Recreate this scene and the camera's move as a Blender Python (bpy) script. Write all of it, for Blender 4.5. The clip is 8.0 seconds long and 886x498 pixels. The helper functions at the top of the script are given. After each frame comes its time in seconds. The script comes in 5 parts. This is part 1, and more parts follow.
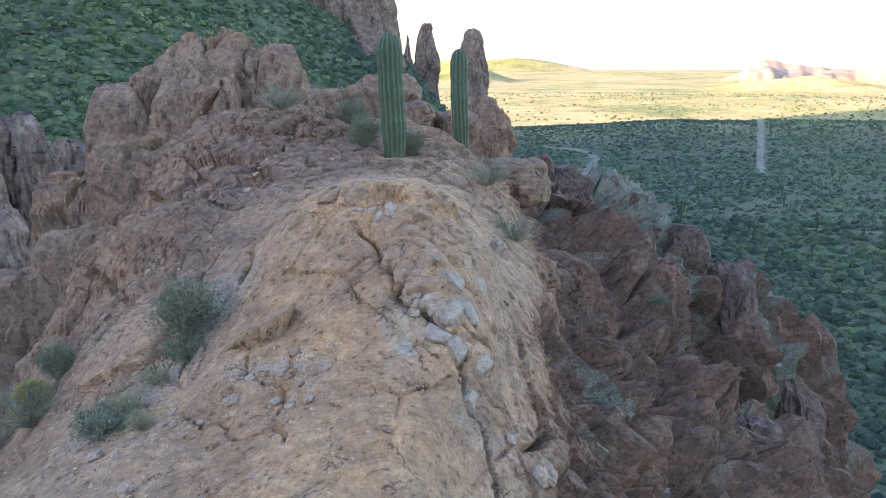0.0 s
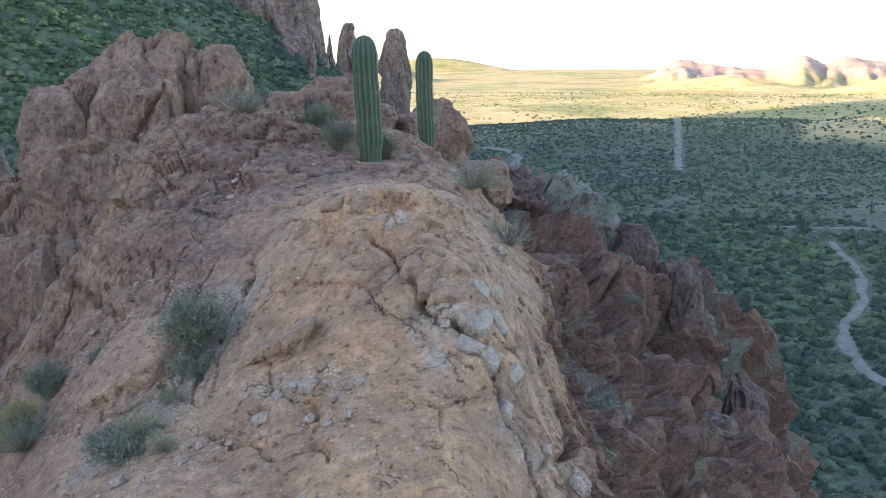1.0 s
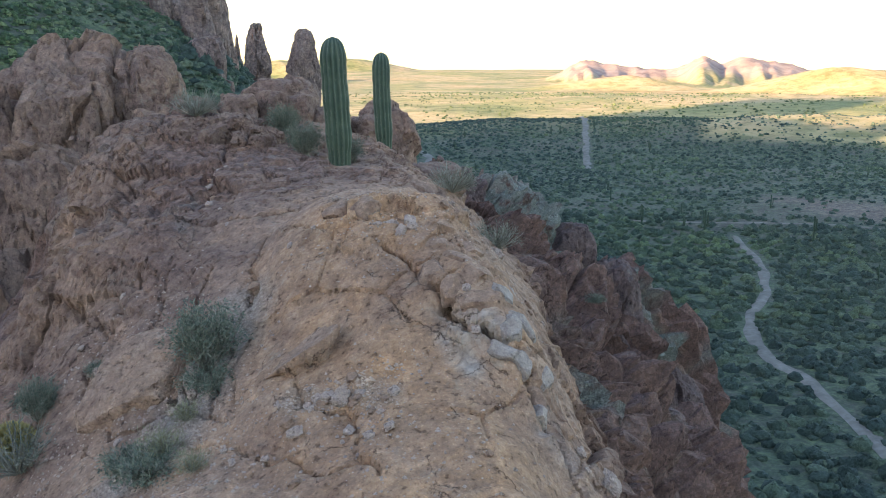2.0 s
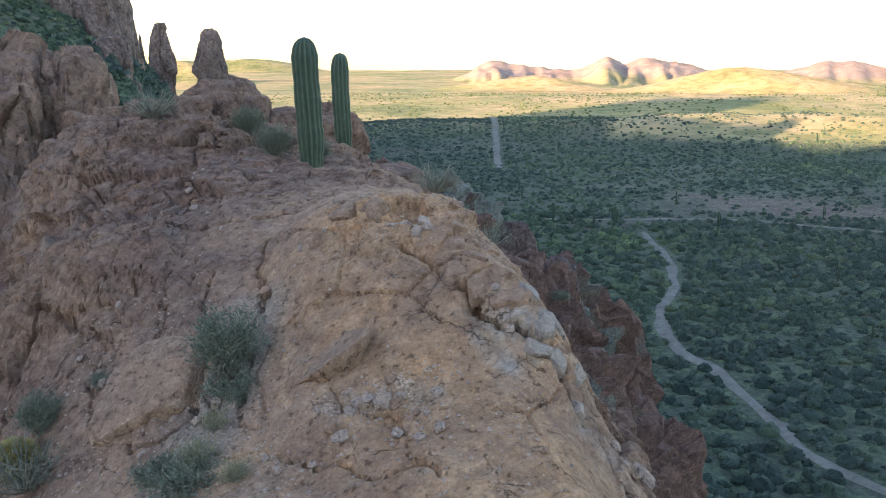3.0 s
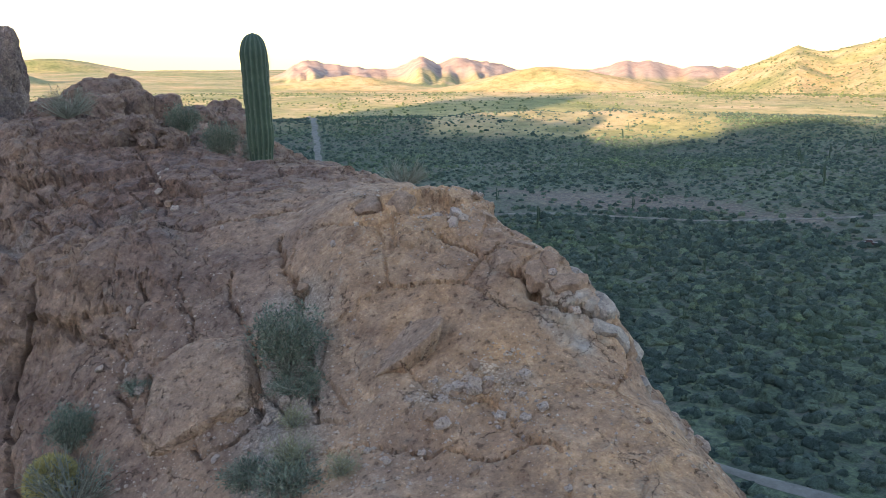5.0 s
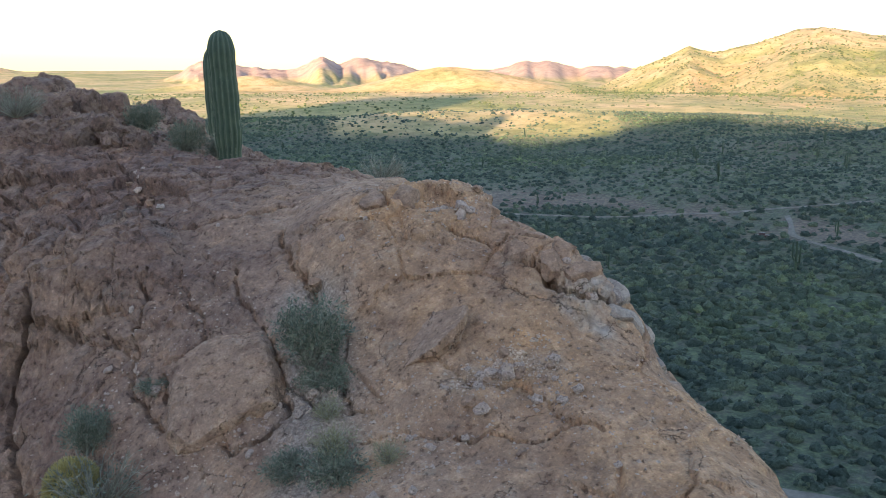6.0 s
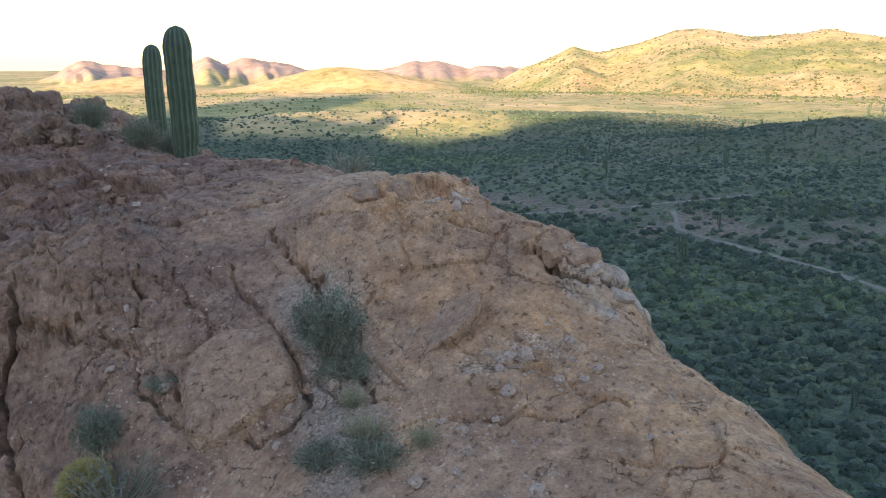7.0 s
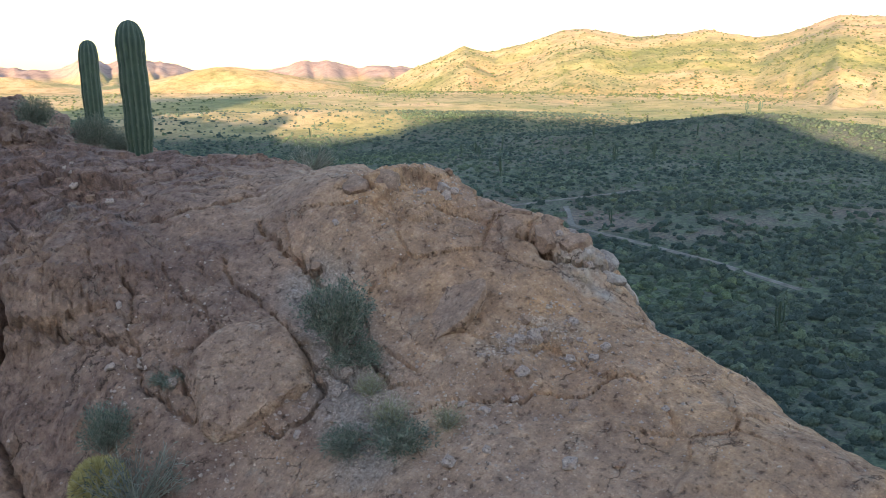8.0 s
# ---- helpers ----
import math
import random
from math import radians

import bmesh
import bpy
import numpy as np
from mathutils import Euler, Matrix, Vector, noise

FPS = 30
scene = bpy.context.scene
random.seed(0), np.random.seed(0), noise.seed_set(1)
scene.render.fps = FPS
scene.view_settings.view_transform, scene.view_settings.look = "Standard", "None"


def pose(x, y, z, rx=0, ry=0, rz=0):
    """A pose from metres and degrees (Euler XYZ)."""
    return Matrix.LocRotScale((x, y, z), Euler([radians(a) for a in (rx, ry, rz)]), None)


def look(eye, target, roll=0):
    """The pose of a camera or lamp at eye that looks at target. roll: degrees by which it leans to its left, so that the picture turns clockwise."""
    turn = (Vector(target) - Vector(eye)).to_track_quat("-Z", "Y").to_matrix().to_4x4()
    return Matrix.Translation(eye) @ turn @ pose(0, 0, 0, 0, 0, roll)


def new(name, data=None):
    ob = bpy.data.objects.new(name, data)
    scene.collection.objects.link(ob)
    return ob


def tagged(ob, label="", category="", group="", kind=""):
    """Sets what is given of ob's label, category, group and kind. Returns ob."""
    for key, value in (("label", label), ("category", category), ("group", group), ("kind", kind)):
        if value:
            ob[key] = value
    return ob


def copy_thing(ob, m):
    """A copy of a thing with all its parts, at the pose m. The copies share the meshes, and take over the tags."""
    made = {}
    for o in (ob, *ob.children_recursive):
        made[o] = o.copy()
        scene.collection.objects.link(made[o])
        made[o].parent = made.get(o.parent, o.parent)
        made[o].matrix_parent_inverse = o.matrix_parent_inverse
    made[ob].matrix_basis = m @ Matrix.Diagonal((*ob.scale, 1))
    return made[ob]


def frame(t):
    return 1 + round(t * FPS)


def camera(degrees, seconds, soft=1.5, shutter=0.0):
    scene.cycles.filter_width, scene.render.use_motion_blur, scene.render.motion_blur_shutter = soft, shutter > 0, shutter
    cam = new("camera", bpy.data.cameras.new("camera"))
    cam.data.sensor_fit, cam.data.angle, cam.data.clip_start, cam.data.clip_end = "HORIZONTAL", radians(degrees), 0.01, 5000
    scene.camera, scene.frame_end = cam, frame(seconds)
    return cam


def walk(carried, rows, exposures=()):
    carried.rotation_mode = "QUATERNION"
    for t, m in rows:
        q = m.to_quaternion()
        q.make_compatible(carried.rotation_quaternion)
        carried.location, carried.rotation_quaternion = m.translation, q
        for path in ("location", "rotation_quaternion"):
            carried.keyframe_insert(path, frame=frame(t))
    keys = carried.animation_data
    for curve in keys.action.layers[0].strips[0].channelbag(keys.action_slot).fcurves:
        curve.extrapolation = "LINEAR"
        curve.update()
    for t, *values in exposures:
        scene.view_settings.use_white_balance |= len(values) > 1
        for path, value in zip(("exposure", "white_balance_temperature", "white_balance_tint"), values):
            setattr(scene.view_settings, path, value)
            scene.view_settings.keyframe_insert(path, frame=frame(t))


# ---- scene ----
cam = camera(50.3, 8.0, 0.9)
METRES, EYE, TILT, LEAN, TURN = 8.0, 60.0, -11.4, 0.1, 0.0
ROWS = [
    (0.0, 0.0, 0.0, 0.0, 0.0, -0.0, 0.0),
    (0.5, -0.051, 0.0122, 0.0051, -2.1, -0.0, 0.45),
    (1.0, -0.1079, 0.0238, 0.0102, -4.62, -0.04, 0.94),
    (1.5, -0.1662, 0.0361, 0.0149, -7.32, -0.09, 1.5),
    (3.0, -0.3457, 0.0736, 0.0239, -15.36, -0.37, 3.09),
    (3.5, -0.4085, 0.0883, 0.0272, -18.16, -0.54, 3.62),
    (4.0, -0.4677, 0.1035, 0.0288, -20.75, -0.71, 4.12),
    (4.5, -0.5324, 0.1222, 0.03, -23.5, -0.92, 4.61),
    (6.0, -0.7165, 0.1855, 0.0346, -32.09, -1.72, 6.13),
    (6.5, -0.7783, 0.2126, 0.0362, -35.41, -2.05, 6.66),
    (7.0, -0.8363, 0.2417, 0.0386, -38.67, -2.48, 7.22),
    (7.5, -0.8893, 0.2716, 0.0407, -41.79, -2.89, 7.7),
    (8.0, -0.9441, 0.3055, 0.0429, -45.16, -3.37, 8.2),
]
EXPOSURES = [(0.0, 2.72, 5800, 15.5), (1.5, 2.45, 5930, 15.5), (3.5, 2.18, 5970, 15.5), (8.0, 2.08, 6080, 16)]
walk(cam, [(t, pose(0, 0, EYE, TILT, LEAN, TURN) @ pose(METRES * x, METRES * y, METRES * z, 90 + pitch, roll, yaw)) for t, x, y, z, yaw, pitch, roll in ROWS], EXPOSURES)

# ---------------------------------------------------------------- world, sun, light
SUN_AZ, SUN_EL = 55.0, 9.0          # the way the light travels (degrees from +y towards +x) and its height
world = bpy.data.worlds.new("world")
scene.world = world
world.use_nodes = True
wn = world.node_tree
sky = wn.nodes.new("ShaderNodeTexSky")
sky.sky_type, sky.sun_disc = "NISHITA", False
sky.sun_elevation, sky.sun_rotation = radians(SUN_EL), radians(SUN_AZ + 180)
sky.air_density, sky.dust_density, sky.ozone_density = 1.0, 0.6, 1.0
wn.links.new(sky.outputs[0], wn.nodes["Background"].inputs[0])
wn.nodes["Background"].inputs[1].default_value = 0.15
sun = new("sun", bpy.data.lights.new("sun", "SUN"))
sun.data.energy, sun.data.angle, sun.data.color = 5.0, radians(0.6), (1.0, 0.76, 0.45)
_az, _el = radians(SUN_AZ), radians(SUN_EL)
sun.matrix_world = look((0, 0, 0), (math.sin(_az) * math.cos(_el), math.cos(_az) * math.cos(_el), -math.sin(_el)))

# ---------------------------------------------------------------- noise, in numpy
def hash3(i, j, k, seed):
    """A number from 0 to 1 for every cell."""
    n = (i.astype(np.int64) * 73856093) ^ (j.astype(np.int64) * 19349663) ^ (k.astype(np.int64) * 83492791) ^ (seed * 2654435761)
    n = (n ^ (n >> 13)) * 1274126177 & 0x7FFFFFFF
    n = (n ^ (n >> 15)) * 668265263 & 0x7FFFFFFF
    return ((n >> 4) & 0xFFFFF) / 1048575.0


def vnoise(p, seed=0):
    """Smooth noise from -1 to 1 at the points p (n, 3)."""
    c = np.floor(p)
    f = p - c
    f = f * f * f * (f * (f * 6 - 15) + 10)
    out = np.zeros(len(p))
    for a in (0, 1):
        for b in (0, 1):
            for d in (0, 1):
                w = (f[:, 0] if a else 1 - f[:, 0]) * (f[:, 1] if b else 1 - f[:, 1]) * (f[:, 2] if d else 1 - f[:, 2])
                out += w * hash3(c[:, 0] + a, c[:, 1] + b, c[:, 2] + d, seed)
    return out * 2 - 1


def fbm(p, octaves=4, seed=0, gain=0.5):
    out, amp, tot = np.zeros(len(p)), 1.0, 0.0
    for o in range(octaves):
        out += amp * vnoise(p * 2.03 ** o + 17.3 * o, seed + o)
        tot += amp
        amp *= gain
    return out / tot


def facets(p, seed=0, jitter=0.9):
    """Broken-rock noise: every cell is a tilted plane of its own. Gives the relief and the gap to the next cell."""
    c = np.floor(p)
    d1, d2 = np.full(len(p), 9.0), np.full(len(p), 9.0)
    val = np.zeros(len(p))
    for a in (-1, 0, 1):
        for b in (-1, 0, 1):
            for d in (-1, 0, 1):
                i, j, k = c[:, 0] + a, c[:, 1] + b, c[:, 2] + d
                h1, h2, h3 = hash3(i, j, k, seed), hash3(i, j, k, seed + 1), hash3(i, j, k, seed + 2)
                q = np.stack([p[:, 0] - i - 0.5 - jitter * (h1 - 0.5), p[:, 1] - j - 0.5 - jitter * (h2 - 0.5), p[:, 2] - k - 0.5 - jitter * (h3 - 0.5)], 1)
                dist = np.sqrt((q ** 2).sum(1))
                g1, g2, g3 = hash3(i, j, k, seed + 3), hash3(i, j, k, seed + 4), hash3(i, j, k, seed + 5)
                plane = (g1 - 0.5) * 1.2 + (h1 - 0.5) * q[:, 0] * 1.6 + (g2 - 0.5) * q[:, 1] * 1.6 + (g3 - 0.5) * q[:, 2] * 1.6
                near = dist < d1
                d2 = np.where(near, d1, np.minimum(d2, dist))
                val = np.where(near, plane, val)
                d1 = np.where(near, dist, d1)
    return val, d2 - d1


def facets_where(mask, p, seed):
    """The same, only where it is needed; elsewhere flat. Towards its joints every piece is rounded off."""
    val, gap = np.zeros(len(p)), np.ones(len(p))
    if mask.any():
        v, g = facets(p[mask], seed)
        val[mask], gap[mask] = v * (0.25 + 0.75 * smooth(0.0, 0.14, g)), g
    return val, gap


def smooth(a, b, x):
    t = np.clip((x - a) / (b - a), 0, 1)
    return t * t * (3 - 2 * t)


# ---------------------------------------------------------------- mesh helpers
def mesh_np(name, verts, faces, materials=(), smooth_faces=True):
    me = bpy.data.meshes.new(name)
    verts, faces = np.asarray(verts, dtype=np.float32), np.asarray(faces, dtype=np.int32)
    n, k = faces.shape
    me.vertices.add(len(verts))
    me.vertices.foreach_set("co", verts.ravel())
    me.loops.add(n * k)
    me.loops.foreach_set("vertex_index", faces.ravel())
    me.polygons.add(n)
    me.polygons.foreach_set("loop_start", np.arange(0, n * k, k, dtype=np.int32))
    me.polygons.foreach_set("loop_total", np.full(n, k, dtype=np.int32))
    me.polygons.foreach_set("use_smooth", np.full(n, smooth_faces, dtype=bool))
    me.update(calc_edges=True)
    for m in materials:
        me.materials.append(m)
    return me


def grid_faces(nu, nv, wrap=False):
    i, j = np.meshgrid(np.arange(nu if wrap else nu - 1), np.arange(nv - 1), indexing="ij")
    a, b = i * nv + j, ((i + 1) % nu) * nv + j
    return np.stack([a, b, b + 1, a + 1], -1).reshape(-1, 4)


def attribute(me, name, values):
    at = me.attributes.new(name, "FLOAT", "POINT")
    at.data.foreach_set("value", np.asarray(values, dtype=np.float32))


def part(name, data, parent, label=""):
    """Links mesh data as one part under a thing."""
    ob = new(name, data)
    ob.parent = parent
    if label:
        ob["label"] = label
    return ob


def thing(name, label, category, at=(0, 0, 0), group="", kind=""):
    ob = new(name)
    ob.empty_display_size = 0.1
    ob.matrix_world = Matrix.Translation(at)
    return tagged(ob, label, category, group, kind)


# ---------------------------------------------------------------- materials
def material(name, rough=0.9):
    m = bpy.data.materials.new(name)
    m.use_nodes = True
    b = m.node_tree.nodes["Principled BSDF"]
    b.inputs["Roughness"].default_value = rough
    b.inputs["Specular IOR Level"].default_value = 0.25
    return m, m.node_tree.nodes, m.node_tree.links, b


def tex_noise(n, l, coord, scale, detail=6, rough=0.6, dist=0.0):
    t = n.new("ShaderNodeTexNoise")
    t.inputs["Scale"].default_value, t.inputs["Detail"].default_value = scale, detail
    t.inputs["Roughness"].default_value, t.inputs["Distortion"].default_value = rough, dist
    l.new(coord, t.inputs["Vector"])
    return t.outputs["Fac"]


def ramp(n, l, fac, stops):
    r = n.new("ShaderNodeValToRGB")
    el = r.color_ramp.elements
    while len(el) < len(stops):
        el.new(0.5)
    for e, (p, c) in zip(el, stops):
        e.position, e.color = p, (*c, 1) if len(c) == 3 else c
    l.new(fac, r.inputs[0])
    return r.outputs[0]


def mix(n, l, fac, a, b, mode="MIX"):
    m = n.new("ShaderNodeMix")
    m.data_type, m.blend_type = "RGBA", mode
    for sock, v in ((m.inputs[0], fac), (m.inputs[6], a), (m.inputs[7], b)):
        if isinstance(v, (int, float)):
            sock.default_value = v
        elif isinstance(v, tuple):
            sock.default_value = (*v, 1)
        else:
            l.new(v, sock)
    return m.outputs[2]


def math_node(n, l, op, a, b=0.0):
    m = n.new("ShaderNodeMath")
    m.operation, m.use_clamp = op, False
    for sock, v in ((m.inputs[0], a), (m.inputs[1], b)):
        if isinstance(v, (int, float)):
            sock.default_value = v
        else:
            l.new(v, sock)
    return m.outputs[0]


def bump(n, l, bsdf, height, strength, distance):
    b = n.new("ShaderNodeBump")
    b.inputs["Strength"].default_value, b.inputs["Distance"].default_value = strength, distance
    l.new(height, b.inputs["Height"])
    l.new(b.outputs[0], bsdf.inputs["Normal"])


def attr(n, name):
    a = n.new("ShaderNodeAttribute")
    a.attribute_name = name
    return a.outputs["Fac"]


def chip_nodes(n, l, co, scale):
    """Angular chips: relief with narrow joints, and a tone for every chip."""
    w = n.new("ShaderNodeTexNoise")
    w.inputs["Scale"].default_value, w.inputs["Detail"].default_value = scale * 0.6, 3
    l.new(co, w.inputs["Vector"])
    v = mix(n, l, 0.35 / scale, co, w.outputs["Color"], "ADD")
    edge = n.new("ShaderNodeTexVoronoi")
    edge.feature = "DISTANCE_TO_EDGE"
    cell = n.new("ShaderNodeTexVoronoi")
    for t in (edge, cell):
        t.inputs["Scale"].default_value = scale
        l.new(v, t.inputs["Vector"])
    tone = n.new("ShaderNodeSeparateColor")
    l.new(cell.outputs["Color"], tone.inputs[0])
    joint = ramp(n, l, edge.outputs["Distance"], [(0.0, (0, 0, 0)), (0.07, (1, 1, 1))])
    return math_node(n, l, "ADD", math_node(n, l, "MULTIPLY", joint, 0.5), math_node(n, l, "MULTIPLY", tone.outputs[0], 0.8)), tone.outputs[1]


def joint_nodes(n, l, co, scale, seed):
    """Broken hairline joints: where they run, and nothing else."""
    w = tex_noise(n, l, co, scale * 2.2, 5, 0.65)
    v = mix(n, l, 0.55 / scale, co, w.node.outputs["Color"], "ADD")
    edge = n.new("ShaderNodeTexVoronoi")
    edge.feature = "DISTANCE_TO_EDGE"
    edge.inputs["Scale"].default_value = scale
    l.new(v, edge.inputs["Vector"])
    line = ramp(n, l, edge.outputs["Distance"], [(0.0, (1, 1, 1)), (0.006 + 0.004 * scale, (0, 0, 0))])
    gate = ramp(n, l, tex_noise(n, l, co, scale * 0.9 + seed, 3, 0.6), [(0.54, (0, 0, 0)), (0.6, (1, 1, 1))])
    return math_node(n, l, "MULTIPLY", line, gate)


def rock_material(name, dark, mid, light, scale=1.0, zones=False, lichen=0.25, chippy=1.0):
    """Weathered rock: mottled at several sizes, with pits, stains, hairline joints and lichen. chippy: how broken its skin is."""
    m, n, l, b = material(name, 0.92)
    co = n.new("ShaderNodeTexCoord").outputs["Object"]
    big = tex_noise(n, l, co, 0.6 * scale, 6, 0.62, 0.3)
    patchy = tex_noise(n, l, co, 2.1 * scale, 8, 0.7, 0.6)
    midn = tex_noise(n, l, co, 7.5 * scale, 10, 0.74, 0.0)
    fine = tex_noise(n, l, co, 34.0 * scale, 5, 0.75)
    col = ramp(n, l, midn, [(0.22, dark), (0.5, mid), (0.8, light)])
    col = mix(n, l, 1.0, col, ramp(n, l, big, [(0.3, (0.74, 0.7, 0.72)), (0.5, (0.97, 0.95, 0.94)), (0.7, (1.16, 1.09, 0.97))]), "MULTIPLY")
    col = mix(n, l, 1.0, col, ramp(n, l, patchy, [(0.32, (0.6, 0.55, 0.55)), (0.45, (0.95, 0.94, 0.94)), (0.56, (1.05, 1.03, 1.0)), (0.68, (1.32, 1.28, 1.2))]), "MULTIPLY")
    col = mix(n, l, 1.0, col, ramp(n, l, fine, [(0.31, (0.5, 0.48, 0.48)), (0.44, (0.97, 0.97, 0.97)), (0.58, (1.05, 1.04, 1.02)), (0.67, (1.55, 1.52, 1.45))]), "MULTIPLY")
    lich = tex_noise(n, l, co, 2.9 * scale + 0.07, 8, 0.75, 0.2)
    lf = ramp(n, l, lich, [(0.58, (0, 0, 0)), (0.68, (1, 1, 1))])
    col = mix(n, l, math_node(n, l, "MULTIPLY", lf, lichen), col, (0.36, 0.36, 0.29))
    if zones:
        dark_zone = attr(n, "cliff")
        # cliff, left and back rock multiplied down to about two fifths
        col = mix(n, l, math_node(n, l, "MULTIPLY", dark_zone, 0.92), col, mix(n, l, 1.0, col, (0.4, 0.37, 0.455), "MULTIPLY"))
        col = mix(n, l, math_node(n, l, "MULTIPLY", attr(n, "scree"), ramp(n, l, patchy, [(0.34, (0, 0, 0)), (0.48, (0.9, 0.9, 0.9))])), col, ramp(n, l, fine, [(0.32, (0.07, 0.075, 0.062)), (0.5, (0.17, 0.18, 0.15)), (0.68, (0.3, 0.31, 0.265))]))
        g = math_node(n, l, "MULTIPLY", attr(n, "mineral"), ramp(n, l, patchy, [(0.4, (0.2, 0.2, 0.2)), (0.55, (0.9, 0.9, 0.9))]))
        col = mix(n, l, g, col, ramp(n, l, midn, [(0.28, (0.19, 0.162, 0.145)), (0.5, (0.33, 0.292, 0.265)), (0.72, (0.46, 0.41, 0.37))]))
        col = mix(n, l, attr(n, "dirt"), col, ramp(n, l, fine, [(0.3, (0.13, 0.098, 0.078)), (0.5, (0.27, 0.21, 0.17)), (0.66, (0.42, 0.35, 0.29))]))
        tan = math_node(n, l, "MULTIPLY", attr(n, "ochre"), ramp(n, l, lich, [(0.35, (1, 1, 1)), (0.62, (0.25, 0.25, 0.25))]))
        col = mix(n, l, tan, col, mix(n, l, 1.0, col, (1.1, 1.0, 0.82), "MULTIPLY"))
        broken = math_node(n, l, "ADD", math_node(n, l, "MULTIPLY", dark_zone, 0.35), math_node(n, l, "ADD", math_node(n, l, "MULTIPLY", attr(n, "mineral"), 0.3), 0.18))
    else:
        broken = math_node(n, l, "ADD", 0.0, 0.75 * chippy)
    chips, cell = chip_nodes(n, l, co, 6.0 * scale)
    small, cell2 = chip_nodes(n, l, co, 19.0 * scale)
    h = math_node(n, l, "ADD", math_node(n, l, "MULTIPLY", midn, 1.0), math_node(n, l, "MULTIPLY", fine, 0.4))
    h = math_node(n, l, "ADD", h, math_node(n, l, "MULTIPLY", patchy, 0.9))
    crumble = math_node(n, l, "ADD", math_node(n, l, "MULTIPLY", chips, 0.6), math_node(n, l, "MULTIPLY", small, 0.25))
    h = math_node(n, l, "ADD", h, math_node(n, l, "MULTIPLY", crumble, broken))
    col = mix(n, l, math_node(n, l, "MULTIPLY", broken, 0.8), col, ramp(n, l, cell, [(0.0, (0.66, 0.64, 0.64)), (0.5, (1, 1, 1)), (1.0, (1.25, 1.22, 1.18))]), "MULTIPLY")
    col = mix(n, l, broken, col, ramp(n, l, cell2, [(0.0, (0.68, 0.68, 0.68)), (0.6, (1, 1, 1)), (1.0, (1.35, 1.33, 1.28))]), "MULTIPLY")
    pits = ramp(n, l, tex_noise(n, l, co, 15.0 * scale, 3, 0.5), [(0.31, (1, 1, 1)), (0.37, (0, 0, 0))])
    joints = math_node(n, l, "MAXIMUM", joint_nodes(n, l, co, 0.8 * scale, 0.3), joint_nodes(n, l, co, 2.3 * scale, 0.9))
    gaps = math_node(n, l, "MAXIMUM", joints, math_node(n, l, "MULTIPLY", pits, 0.55))
    col = mix(n, l, math_node(n, l, "MULTIPLY", gaps, 0.85), col, mix(n, l, 1.0, col, (0.22, 0.19, 0.18), "MULTIPLY"))
    h = math_node(n, l, "SUBTRACT", h, math_node(n, l, "MULTIPLY", gaps, 0.7))
    l.new(col, b.inputs["Base Color"])
    bump(n, l, b, h, 0.75, 0.045 / scale)
    return m


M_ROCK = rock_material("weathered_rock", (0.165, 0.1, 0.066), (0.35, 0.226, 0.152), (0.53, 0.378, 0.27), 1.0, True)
M_CRAG = rock_material("red_crag_rock", (0.11, 0.072, 0.055), (0.235, 0.155, 0.117), (0.36, 0.255, 0.19), 0.6, False, 0.2, 0.45)
M_CLIFF = rock_material("dark_cliff_rock", (0.06, 0.042, 0.038), (0.135, 0.094, 0.085), (0.23, 0.17, 0.152), 0.6, False, 0.22, 0.7)
M_FAR_ROCK = rock_material("far_cliff_rock", (0.11, 0.08, 0.072), (0.22, 0.16, 0.14), (0.36, 0.285, 0.255), 0.09, False, 0.3)
M_GREY = rock_material("grey_mineral_rock", (0.19, 0.15, 0.125), (0.37, 0.305, 0.255), (0.5, 0.425, 0.365), 1.2, False, 0.12, 0.35)
M_STONE = rock_material("pale_loose_stone", (0.25, 0.18, 0.14), (0.42, 0.32, 0.255), (0.54, 0.44, 0.37), 2.0, False, 0.1, 0.3)


